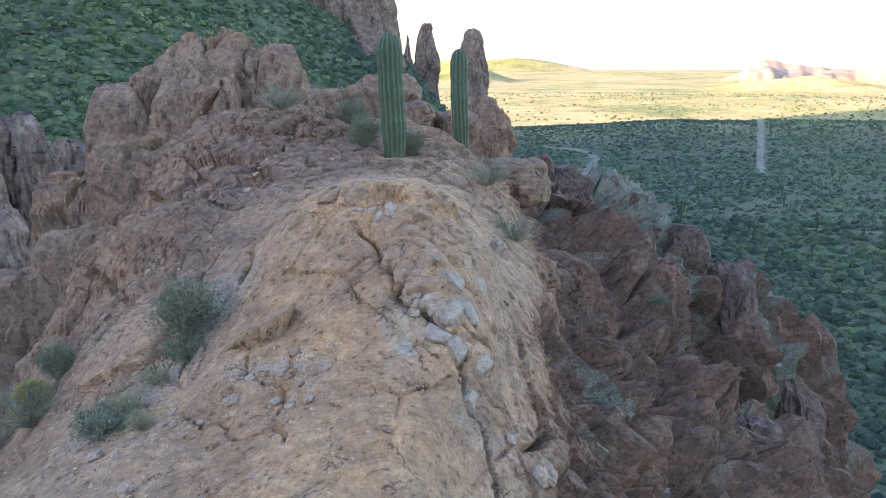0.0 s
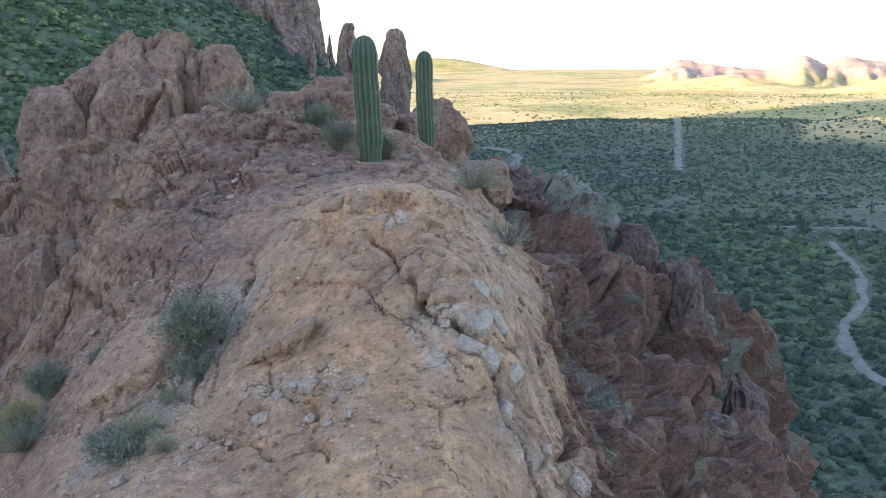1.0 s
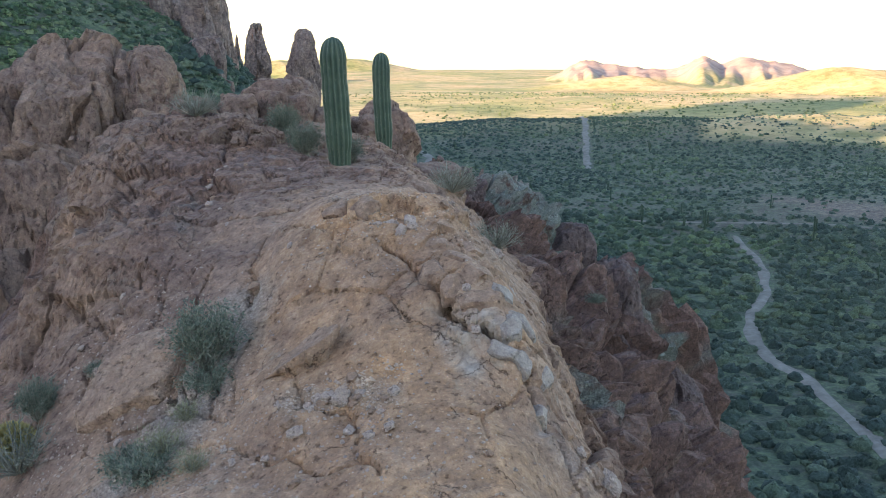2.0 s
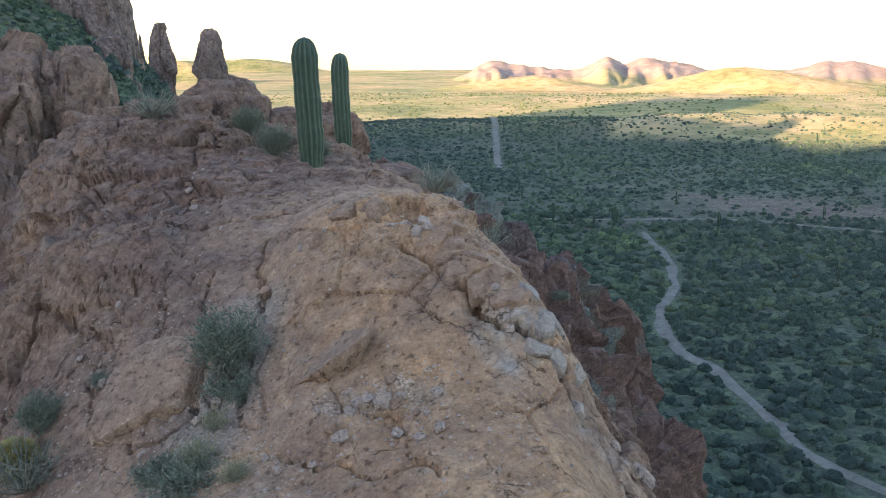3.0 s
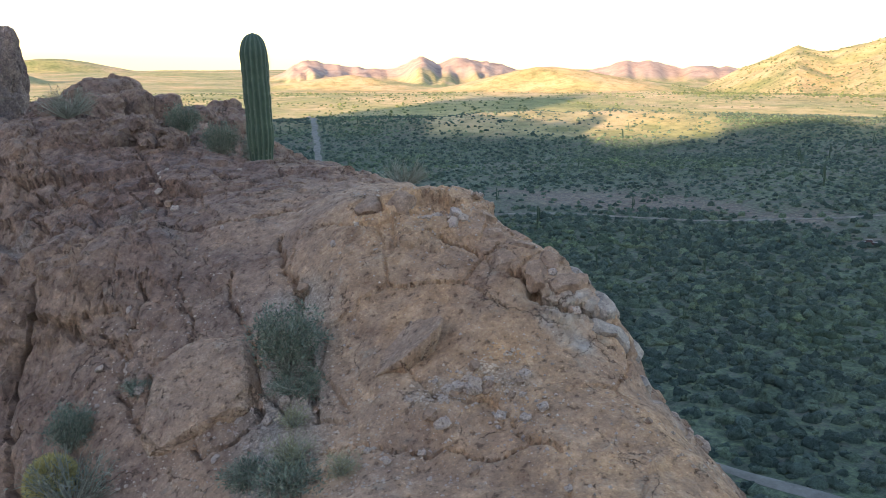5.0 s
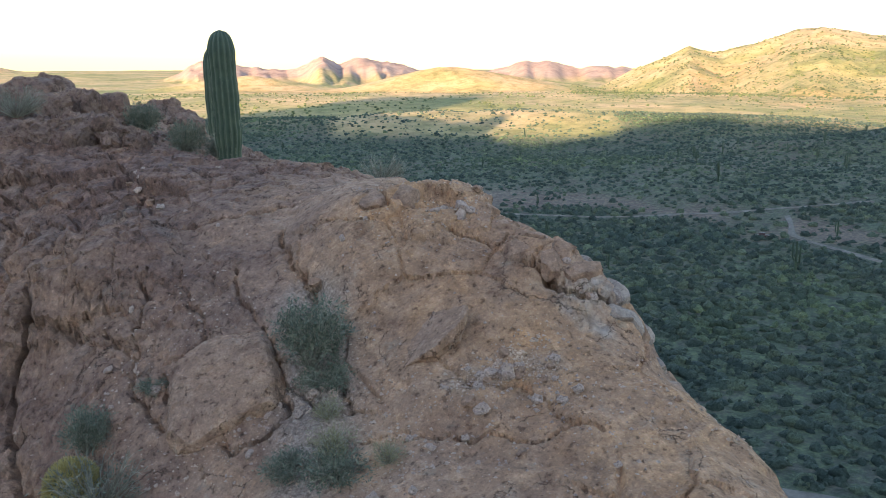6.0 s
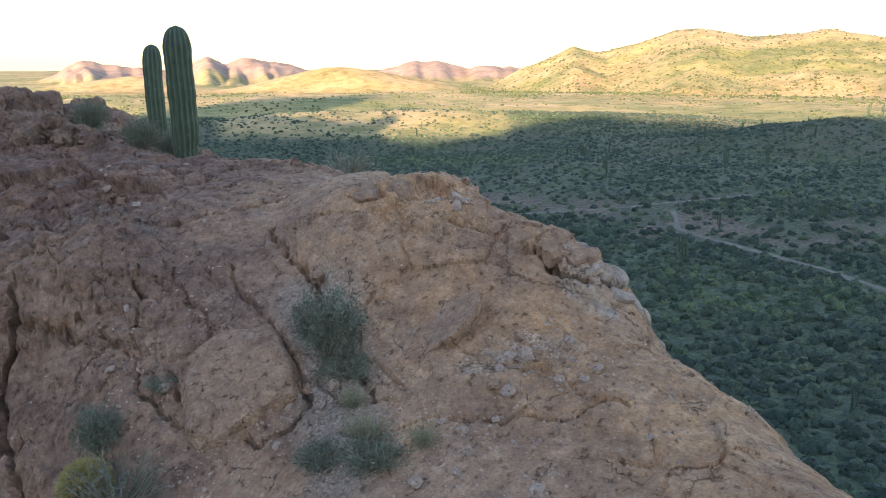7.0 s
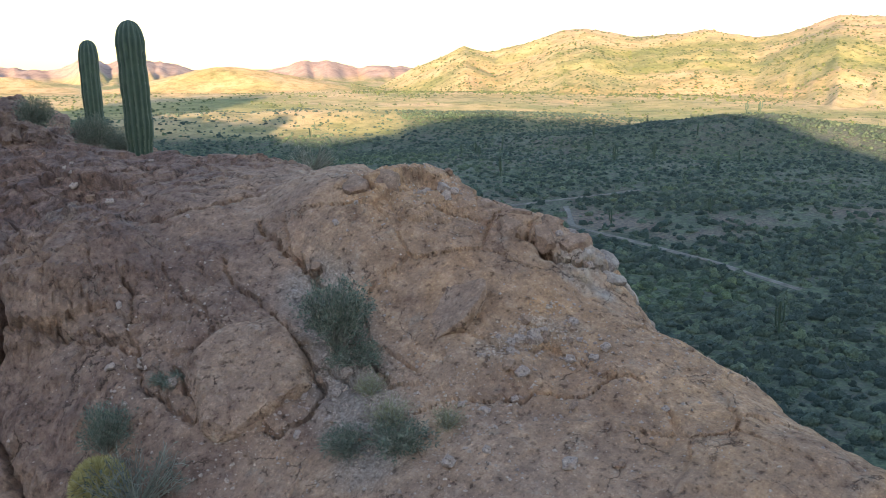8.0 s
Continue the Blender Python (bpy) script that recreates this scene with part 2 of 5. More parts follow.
def ground_material():
    m, n, l, b = material("desert_ground", 0.95)
    co = n.new("ShaderNodeTexCoord").outputs["Object"]
    big = tex_noise(n, l, co, 0.006, 6, 0.6, 0.5)
    clump = tex_noise(n, l, co, 0.22, 6, 0.7)
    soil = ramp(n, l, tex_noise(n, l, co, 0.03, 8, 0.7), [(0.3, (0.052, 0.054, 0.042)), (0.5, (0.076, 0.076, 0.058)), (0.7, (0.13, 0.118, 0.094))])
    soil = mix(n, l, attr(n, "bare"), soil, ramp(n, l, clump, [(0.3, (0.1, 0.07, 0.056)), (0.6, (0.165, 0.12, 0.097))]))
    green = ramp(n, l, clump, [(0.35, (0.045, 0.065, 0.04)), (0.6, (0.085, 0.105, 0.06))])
    cover = math_node(n, l, "MULTIPLY", ramp(n, l, clump, [(0.36, (0, 0, 0)), (0.52, (1, 1, 1))]), ramp(n, l, big, [(0.3, (0.45, 0.45, 0.45)), (0.5, (1, 1, 1))]))
    turf = tex_noise(n, l, co, 0.75, 8, 0.75)
    soil = mix(n, l, 1.0, soil, ramp(n, l, turf, [(0.34, (0.5, 0.52, 0.48)), (0.5, (1, 1, 1)), (0.62, (1.5, 1.42, 1.25))]), "MULTIPLY")
    green = mix(n, l, 1.0, green, ramp(n, l, turf, [(0.36, (0.5, 0.55, 0.5)), (0.5, (1, 1, 1)), (0.62, (1.7, 1.65, 1.3))]), "MULTIPLY")
    near = mix(n, l, math_node(n, l, "MULTIPLY", cover, math_node(n, l, "SUBTRACT", 0.85, math_node(n, l, "MULTIPLY", attr(n, "bare"), 0.6))), soil, green)
    # dry grass further out, its colour lightened as sunlit past the shadow edge
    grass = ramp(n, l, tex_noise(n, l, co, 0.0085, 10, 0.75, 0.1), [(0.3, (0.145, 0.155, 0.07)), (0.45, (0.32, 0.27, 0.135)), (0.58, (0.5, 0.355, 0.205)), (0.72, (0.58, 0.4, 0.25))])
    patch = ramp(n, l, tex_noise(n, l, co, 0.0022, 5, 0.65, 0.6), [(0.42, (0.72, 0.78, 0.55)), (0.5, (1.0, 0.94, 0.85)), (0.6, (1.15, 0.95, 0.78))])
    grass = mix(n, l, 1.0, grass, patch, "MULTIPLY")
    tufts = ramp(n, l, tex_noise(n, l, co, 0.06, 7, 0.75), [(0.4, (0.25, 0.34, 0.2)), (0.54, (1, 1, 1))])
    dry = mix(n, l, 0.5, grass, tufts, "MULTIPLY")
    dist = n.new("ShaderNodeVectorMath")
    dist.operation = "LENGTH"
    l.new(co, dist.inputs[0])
    # the lightening sets in about where the mountain's shadow ends
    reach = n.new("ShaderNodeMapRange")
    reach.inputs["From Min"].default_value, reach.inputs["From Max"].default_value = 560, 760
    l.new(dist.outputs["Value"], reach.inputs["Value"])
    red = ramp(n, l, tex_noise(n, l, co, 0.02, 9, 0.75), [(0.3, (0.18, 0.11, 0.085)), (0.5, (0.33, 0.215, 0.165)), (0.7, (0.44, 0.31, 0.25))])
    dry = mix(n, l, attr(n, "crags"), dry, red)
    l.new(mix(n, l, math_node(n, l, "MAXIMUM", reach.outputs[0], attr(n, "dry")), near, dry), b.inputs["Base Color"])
    bump(n, l, b, clump, 0.8, 1.2)
    return m


M_GROUND = ground_material()


def leaf_material(name, a, b_, c, rough=0.75):
    m, n, l, b = material(name, rough)
    geo = n.new("ShaderNodeNewGeometry")
    col = ramp(n, l, geo.outputs["Random Per Island"], [(0.0, a), (0.5, b_), (1.0, c)])
    co = n.new("ShaderNodeTexCoord").outputs["Object"]
    v = ramp(n, l, tex_noise(n, l, co, 0.02, 4), [(0.35, (0.75, 0.85, 0.8)), (0.62, (1.25, 1.15, 0.95))])
    l.new(mix(n, l, 1.0, col, v, "MULTIPLY"), b.inputs["Base Color"])
    return m


def scrub_material(name, dark, mid, light):
    """Bushes: a tone for each bush, and a little for each spray."""
    m, n, l, b = material(name, 0.8)
    col = ramp(n, l, attr(n, "tone"), [(0.0, dark), (0.6, mid), (1.0, light)])
    geo = n.new("ShaderNodeNewGeometry")
    col = mix(n, l, 0.6, col, ramp(n, l, geo.outputs["Random Per Island"], [(0.0, (0.65, 0.7, 0.65)), (1.0, (1.35, 1.3, 1.2))]), "MULTIPLY")
    co = n.new("ShaderNodeTexCoord").outputs["Object"]
    v = ramp(n, l, tex_noise(n, l, co, 0.012, 4), [(0.35, (0.8, 0.88, 0.92)), (0.5, (1, 1, 1)), (0.68, (1.25, 1.3, 0.95))])
    leafy = tex_noise(n, l, co, 2.2, 4, 0.75)
    col = mix(n, l, 0.85, col, ramp(n, l, leafy, [(0.38, (0.45, 0.5, 0.48)), (0.55, (1, 1, 1)), (0.7, (1.4, 1.35, 1.25))]), "MULTIPLY")
    l.new(mix(n, l, 1.0, col, v, "MULTIPLY"), b.inputs["Base Color"])
    bump(n, l, b, leafy, 1.0, 0.5)
    return m


M_SCRUB = scrub_material("valley_scrub", (0.042, 0.06, 0.048), (0.07, 0.092, 0.07), (0.12, 0.145, 0.09))
M_DRY_SCRUB = scrub_material("dry_flats_scrub", (0.06, 0.075, 0.03), (0.1, 0.11, 0.045), (0.15, 0.15, 0.065))
M_HILL_SCRUB = scrub_material("hillside_scrub", (0.04, 0.06, 0.042), (0.075, 0.11, 0.062), (0.17, 0.19, 0.12))
M_SHRUB = leaf_material("grey_green_shrub", (0.085, 0.098, 0.078), (0.135, 0.148, 0.118), (0.215, 0.22, 0.175))
M_TWIG = leaf_material("dry_twigs", (0.16, 0.14, 0.115), (0.24, 0.22, 0.19), (0.36, 0.34, 0.3))
M_GRASS = leaf_material("dry_grass", (0.16, 0.14, 0.08), (0.24, 0.22, 0.13), (0.34, 0.32, 0.22))
M_SPINE = leaf_material("cactus_spines", (0.25, 0.25, 0.18), (0.36, 0.35, 0.27), (0.45, 0.44, 0.36))
M_YSPINE = leaf_material("yellow_spines", (0.28, 0.22, 0.08), (0.4, 0.32, 0.13), (0.52, 0.44, 0.22))


def cactus_material():
    m, n, l, b = material("cactus_skin", 0.6)
    co = n.new("ShaderNodeTexCoord").outputs["Object"]
    base = ramp(n, l, tex_noise(n, l, co, 5.0, 6, 0.65), [(0.3, (0.028, 0.045, 0.03)), (0.6, (0.055, 0.08, 0.048)), (0.8, (0.1, 0.115, 0.07))])
    l.new(mix(n, l, math_node(n, l, "MULTIPLY", attr(n, "rib"), 0.5), base, (0.16, 0.175, 0.12)), b.inputs["Base Color"])
    bump(n, l, b, tex_noise(n, l, co, 60.0, 3), 0.3, 0.01)
    return m


M_CACTUS = cactus_material()


def track_material():
    m, n, l, b = material("sandy_wash", 0.95)
    co = n.new("ShaderNodeTexCoord").outputs["Object"]
    l.new(ramp(n, l, tex_noise(n, l, co, 0.35, 8, 0.7), [(0.3, (0.1, 0.086, 0.07)), (0.55, (0.18, 0.158, 0.132)), (0.75, (0.26, 0.23, 0.195))]), b.inputs["Base Color"])
    return m


M_TRACK = track_material()

# ---------------------------------------------------------------- the land: one sheet to the horizon
def cone(x, y, cx, cy, top, slope, stretch=1.0, heading=0.0, rnd=25.0):
    """A hill: its top, its flanks' slope, how long it is along its heading (degrees from +y)."""
    a = radians(heading)
    u = (x - cx) * math.cos(a) - (y - cy) * math.sin(a)
    v = ((x - cx) * math.sin(a) + (y - cy) * math.cos(a)) / stretch
    return top - slope * (np.sqrt(u * u + v * v + rnd * rnd) - rnd)


def polar(azimuth, dist):
    return dist * math.sin(radians(azimuth)), dist * math.cos(radians(azimuth))


def hill(x, y, azimuth, dist, elevation, slope, stretch=1.0, heading=0.0, rnd=60.0):
    """A hill whose top is seen in that direction from the ridge."""
    cx, cy = polar(azimuth, dist)
    return cone(x, y, cx, cy, EYE + dist * math.tan(radians(elevation)), slope, stretch, heading, rnd)


def land(x, y):
    x, y = np.asarray(x, float), np.asarray(y, float)
    p = np.stack([x, y, np.zeros_like(x)], 1)
    r = np.hypot(x, y)
    floor = (0.8 + 2.5 * smooth(400, 900, r)) * fbm(p / 180.0, 4, 3) + 0.0012 * np.maximum(r - 500, 0)
    rough = fbm(p / 90.0, 6, 9, 0.55)
    ridged = 1 - np.abs(fbm(p / 260.0, 6, 21, 0.55)) * 2
    # the spur that carries the rocky ridge
    spine_x = np.interp(y, [-200, -30, 6, 20, 35, 60, 200], [-90, -8, -1.5, -1.5, -4, -25, -90])
    spine_z = np.interp(y, [-200, -30, 6, 20, 35, 60, 130, 240], [90, 50, 54.0, 55.0, 53.0, 46, 36, -60])
    side = np.abs(x - spine_x)
    spur = spine_z - np.where(x > spine_x, 1.15, 0.95) * np.maximum(side - 2.5, 0) + rough * np.minimum(side * 0.12, 4)
    # the mountain behind, which shades the valley
    az = radians(SUN_AZ)
    w, s = x * math.sin(az) + y * math.cos(az), x * math.cos(az) - y * math.sin(az)
    crest = np.interp(s, [-1200, -680, -585, -500, -478, -456, -345, -332, -286, -250, -238, -224, -214, -150, -94, -26, 81, 117, 180, 400], [150, 146, 142, 166, 180, 232, 236, 154, 146, 148, 176, 176, 156, 158, 186, 184, 178, 150, 124, 110])
    crest = crest + 4 * fbm(np.stack([s / 60.0, s * 0, s * 0], 1), 4, 31)
    back = crest - 0.52 * np.abs(w + 380) + rough * 9 * smooth(20, 90, np.abs(w + 380))
    # the hillside and the cliffs' mountain
    side_hill = np.minimum.reduce([cone(x, y, -165, 300, 165, 0.62, 1.0, -25, 30), 55 - 1.3 * (x + 0.04 * y), np.full_like(x, 88.0)]) + rough * 8
    bearing = np.degrees(np.arctan2(x, y))
    red_range = np.interp(bearing, [13, 16.5, 18.2, 20.8, 23.6, 25.3, 26.3, 27.4, 28.4, 30.4, 32.5, 35, 37.5, 40.5, 43, 47], [-1.6, -1.1, -0.1, -0.2, -0.42, 0.3, -0.02, 0.22, 0.08, -0.35, -1.0, -0.8, 0.0, -0.5, -0.3, -1.5])
    near_range = np.interp(bearing, [41, 44, 46.8, 48.7, 52.5, 54, 56.5, 60.7, 63.5, 67.8, 70.5, 80, 90, 120], [-2.0, -0.4, 0.85, 0.35, 1.5, 1.75, 1.2, 1.45, 1.2, 2.4, 2.1, 2.9, 2.4, -2.0])
    gully = 1 - np.abs(fbm(np.stack([bearing / 0.9, r / 420.0, r * 0], 1), 4, 25))
    ridgeline = 1 - np.abs(fbm(np.stack([bearing / 1.3 + r / 1400.0, r / 1500.0, r * 0], 1), 3, 26))
    ranges = [EYE + 2600 * np.tan(np.radians(red_range)) + 7 * (1 - 2 * np.abs(fbm(np.stack([bearing / 1.1, r / 900.0, r * 0], 1), 5, 27, 0.6))) - 4 - np.where(r < 2600, 0.2, 0.33) * np.abs(r - 2600) * (1.9 - 1.4 * ridgeline),
              EYE + 1850 * np.tan(np.radians(near_range)) - np.where(r < 1850, 0.16, 0.3) * np.abs(r - 1850) * (1.05 - 0.09 * gully)]
    hills = [
        hill(x, y, 33.8, 1700, -0.25, 0.3, 1.3, 124, 25), hill(x, y, 31.6, 1700, -1.1, 0.2, 1.3, 124, 30), hill(x, y, 39, 1500, -1.9, 0.16, 2.0, 129, 40), hill(x, y, 20.7, 1850, -0.95, 0.26, 1.4, 110, 30),
        hill(x, y, 30.3, 650, -2.7, 0.17, 2.4, 108, 22), hill(x, y, 26.6, 640, -3.6, 0.16, 2.0, 108, 20), hill(x, y, 40.0, 660, -2.8, 0.17, 2.2, 120, 22), hill(x, y, 36.4, 650, -3.3, 0.16, 1.6, 120, 18), hill(x, y, 34, 1080, -2.1, 0.045, 2.5, 124, 80), hill(x, y, 47, 620, -3.75, 0.2, 1.5, 137, 25), hill(x, y, 62.8, 560, -3.35, 0.19, 1.5, 153, 25),
        hill(x, y, 56, 420, -6.2, 0.08, 2.0, 146, 40), hill(x, y, 4.0, 4300, 0.15, 0.3, 1.4, 93), hill(x, y, 0.3, 2500, 0.05, 0.3, 0.7, 90), hill(x, y, 9.0, 3600, -0.75, 0.1, 2.0, 99), hill(x, y, 13.0, 2900, -1.0, 0.08, 2.0, 103),
    ]
    far = np.maximum.reduce(hills + ranges)
    far = far + (ridged - 0.85) * np.clip(far, 0, 50) * 0.25 + rough * np.clip(far, 0, 40) * 0.1
    z = np.maximum.reduce([spur, back, side_hill, far])
    k = 5.0
    return np.where(z - floor > 40, z, floor + k * np.log1p(np.exp(np.clip((z - floor) / k, -30, 30))))


def sunlit_mounds(x, y, z):
    """Where the low mounds are painted with the bright sunlit grass colour."""
    r, bearing = np.hypot(x, y), np.degrees(np.arctan2(x, y))
    return smooth(11, 15, z) * smooth(545, 575, r) * smooth(800, 740, r) * smooth(24.5, 26, bearing) * smooth(43.5, 42, bearing)


BARE_BAND = [(190, 310), (222, 257), (246, 190), (290, 130), (350, 70)]


def build_land():
    az = np.radians(np.concatenate([np.arange(-34, 84, 0.2), np.arange(84, 326, 2.0)]))
    rad = np.concatenate([[0.5, 3, 6, 10], 14 * 1.0235 ** np.arange(0, 167), 700 * 1.0105 ** np.arange(0, 148), 3300 * 1.03 ** np.arange(0, 13), [4850]])
    A, R = np.meshgrid(az, rad, indexing="ij")
    x, y = (R * np.sin(A)).ravel(), (R * np.cos(A)).ravel()
    z = land(x, y)
    near = (np.abs(x + 2) < 14) & (y > -2) & (y < 36)
    z = np.where(near, np.minimum(z, ridge_z(x, y, False) - 1.2), z)
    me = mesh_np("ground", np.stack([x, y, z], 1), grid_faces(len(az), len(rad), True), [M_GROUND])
    pl = np.stack([x, y, x * 0], 1)
    attribute(me, "bare", np.maximum(smooth(28, 8, line_dist(pl + wander(pl, 16, 30.0, 66), BARE_BAND)) * smooth(-0.3, 0.1, fbm(pl / 22.0, 4, 67)), 0.4 * smooth(0.1, 0.35, fbm(pl / np.array([40.0, 24.0, 1]), 6, 68)) * smooth(250, 340, np.hypot(x, y))))
    rr = np.hypot(x, y)
    # sunlit yellow put into the colour of the valley mounds
    attribute(me, "dry", sunlit_mounds(x, y, z))
    attribute(me, "crags", smooth(11, 15, np.degrees(np.arctan2(x, y))) * smooth(2150, 2400, rr) * smooth(3300, 2900, rr) * smooth(6, 18, z) + 0.35 * smooth(1200, 1700, rr) * smooth(70, 110, z))
    ob = new("ground", me)
    tagged(ob, "shrub-covered desert valley floor with bare hills beyond", "ground", kind="structure")


# ---------------------------------------------------------------- the rocky ridge
def mass(x, y, cx, cy, turn, top, gu, gv, um, up, vm, vp, q):
    """One rock mass of the ridge: centre, turn, top, tilt, its reach to either side and how square it is."""
    u = (x - cx) * math.cos(turn) + (y - cy) * math.sin(turn)
    v = -(x - cx) * math.sin(turn) + (y - cy) * math.cos(turn)
    r2 = (u / np.where(u < 0, um, up)) ** 2 + (v / np.where(v < 0, vm, vp)) ** 2
    return EYE + top + gu * u + gv * v - (r2 + 1e-9) ** (q / 2)


def ridge_z(x, y, deep=True):
    parts = [
        mass(x, y, -0.47, 9.57, 0.03, -1.35, 0.06, 0.38, 1.88, 1.08, 5.33, 1.95, 2.01),
        mass(x, y, -1.55, 6.64, -0.04, -2.79, 0.3, 0.14, 3.42, 1.83, 5.99, 3.6, 4.01),
        mass(x, y, -3.18, 11.61, -0.16, -1.79, 0.18, 0.07, 1.86, 0.76, 0.82, 2.78, 3),
        mass(x, y, -3.2, 17.01, 0.21, -1.09, 0, 0.07, 1.95, 3, 2.56, 5.16, 3.2),
        mass(x, y, -0.59, 16.22, 0.06, -1.2, -0.08, 0.02, 3.4, 1.73, 7.69, 7.48, 2.45),
        mass(x, y, 1.1, 20.09, -0.02, -3.21, -0.95, 0.08, 1.6, 14.01, 25, 12.13, 3),
        mass(x, y, 4.2, 28.42, 0.47, -3.43, -0.57, -0, 2, 9.97, 1.38, 2.47, 2.02),
        mass(x, y, -0.1, 8.06, 0.06, -1.8, -0.1, 0.31, 0.77, 0.72, 1.13, 1.84, 2.01),
        mass(x, y, -1.7, 7.92, -0, -2.48, 0.22, 0.1, 0.87, 0.99, 1.36, 1.45, 2.5),
        mass(x, y, 7.32, 21.54, 0, -8.76, -0.6, -0, 1.5, 2.01, 1.21, 1.48, 2.5),
    ]
    k = 0.07
    z = np.stack(parts)
    m = z.max(0)
    z = m + k * np.log(np.exp(np.maximum((z - m) / k, -40)).sum(0))
    z = z - 1.7 * np.maximum(0, x - 8.0 - 0.4 * (y - 21))
    z = z - 0.27 * smooth(6.7, 5.2, y) * smooth(-1.3, -0.3, x) - 0.26 * np.exp(-((x + 0.3) / 0.55) ** 2 - ((y - 10.35) / 0.5) ** 2)
    z = z - 0.42 * np.exp(-((x + 0.6) / 1.0) ** 2 - ((y - 15.6) / 1.7) ** 2)
    z = z + 0.12 * np.exp(-((x - 0.12) / 0.3) ** 2 - ((y - 7.4) / 0.4) ** 2)
    return np.maximum(z, 38.0) if deep else z


def wander(p, amp, scale, seed):
    return np.stack([vnoise(p / scale, seed), vnoise(p / scale, seed + 50), np.zeros(len(p))], 1) * amp


def line_dist(p, line):
    """The distance in plan from a broken line."""
    best = np.full(len(p), 99.0)
    for (ax, ay), (bx, by) in zip(line[:-1], line[1:]):
        dx, dy = bx - ax, by - ay
        t = np.clip(((p[:, 0] - ax) * dx + (p[:, 1] - ay) * dy) / (dx * dx + dy * dy), 0, 1)
        best = np.minimum(best, np.hypot(p[:, 0] - ax - t * dx, p[:, 1] - ay - t * dy))
    return best


CRACKS = [  # line, half width, depth
    ([(-0.83, 9.04), (-0.62, 8.7), (-0.52, 8.4), (-0.44, 8.1), (-0.42, 7.91), (-0.3, 7.7), (-0.17, 7.57), (-0.05, 7.46), (0.1, 7.42), (0.2, 7.34), (0.26, 7.2), (0.37, 6.9), (0.44, 6.5), (0.5, 6.0)], 0.020, 0.20),
    ([(-1.9, 10.75), (-2.01, 10.41), (-2.06, 9.87), (-2.11, 9.53), (-2.19, 9.3), (-2.25, 9.01), (-2.33, 8.69), (-2.39, 8.29), (-2.42, 8.1)], 0.019, 0.14),
    ([(-2.5, 10.5), (-2.59, 9.94), (-2.62, 9.48), (-2.66, 9.1), (-2.67, 8.72), (-2.62, 8.4), (-2.65, 8.25)], 0.015, 0.10),
    ([(-1.72, 7.88), (-1.69, 7.68), (-1.63, 7.47), (-1.35, 7.27), (-1.24, 6.99), (-1.27, 6.73), (-1.2, 6.4)], 0.014, 0.05),
    ([(-2.73, 9.07), (-2.7, 8.75), (-2.83, 8.51), (-3.04, 8.43), (-3.28, 8.57), (-3.43, 8.98), (-3.53, 9.4), (-3.5, 9.82)], 0.021, 0.11),
    ([(-2.78, 8.0), (-2.59, 7.8), (-2.34, 7.6), (-2.16, 7.33), (-1.94, 7.1), (-1.63, 6.78), (-1.2, 6.6)], 0.011, 0.05),
    ([(-4.2, 11.9), (-4.35, 11.4), (-4.45, 11.27), (-4.6, 11.2), (-4.69, 10.87), (-4.75, 10.3), (-4.7, 9.9)], 0.034, 0.29),
    ([(-4.29, 11.29), (-4.0, 11.08), (-3.78, 10.84), (-3.66, 10.49), (-3.6, 10.3)], 0.016, 0.09),
    ([(-3.19, 11.06), (-3.35, 10.75), (-3.55, 10.41), (-3.67, 10.06), (-3.73, 9.88), (-3.7, 9.44), (-3.48, 8.96)], 0.016, 0.09),
    ([(-5.51, 15.98), (-4.96, 14.6), (-4.8, 14.6), (-4.66, 14.45)], 0.037, 0.26),
    ([(-3.3, 12.6), (-3.0, 12.0), (-2.5, 11.6), (-1.9, 11.3), (-1.3, 11.2)], 0.019, 0.10),
    ([(-4.1, 13.2), (-3.4, 13.0), (-2.6, 13.2), (-1.9, 12.9)], 0.022, 0.12),
    ([(-2.9, 10.9), (-3.0, 10.4), (-2.95, 10.0), (-3.1, 9.6)], 0.011, 0.06),
    ([(0.02, 7.5), (0.3, 7.65), (0.5, 7.9)], 0.012, 0.10),
    ([(-0.45, 8.24), (-0.1, 8.3), (0.15, 8.2), (0.35, 8.3)], 0.010, 0.07),
    ([(-0.6, 8.65), (-0.25, 8.75), (0.1, 8.7)], 0.010, 0.07),
]


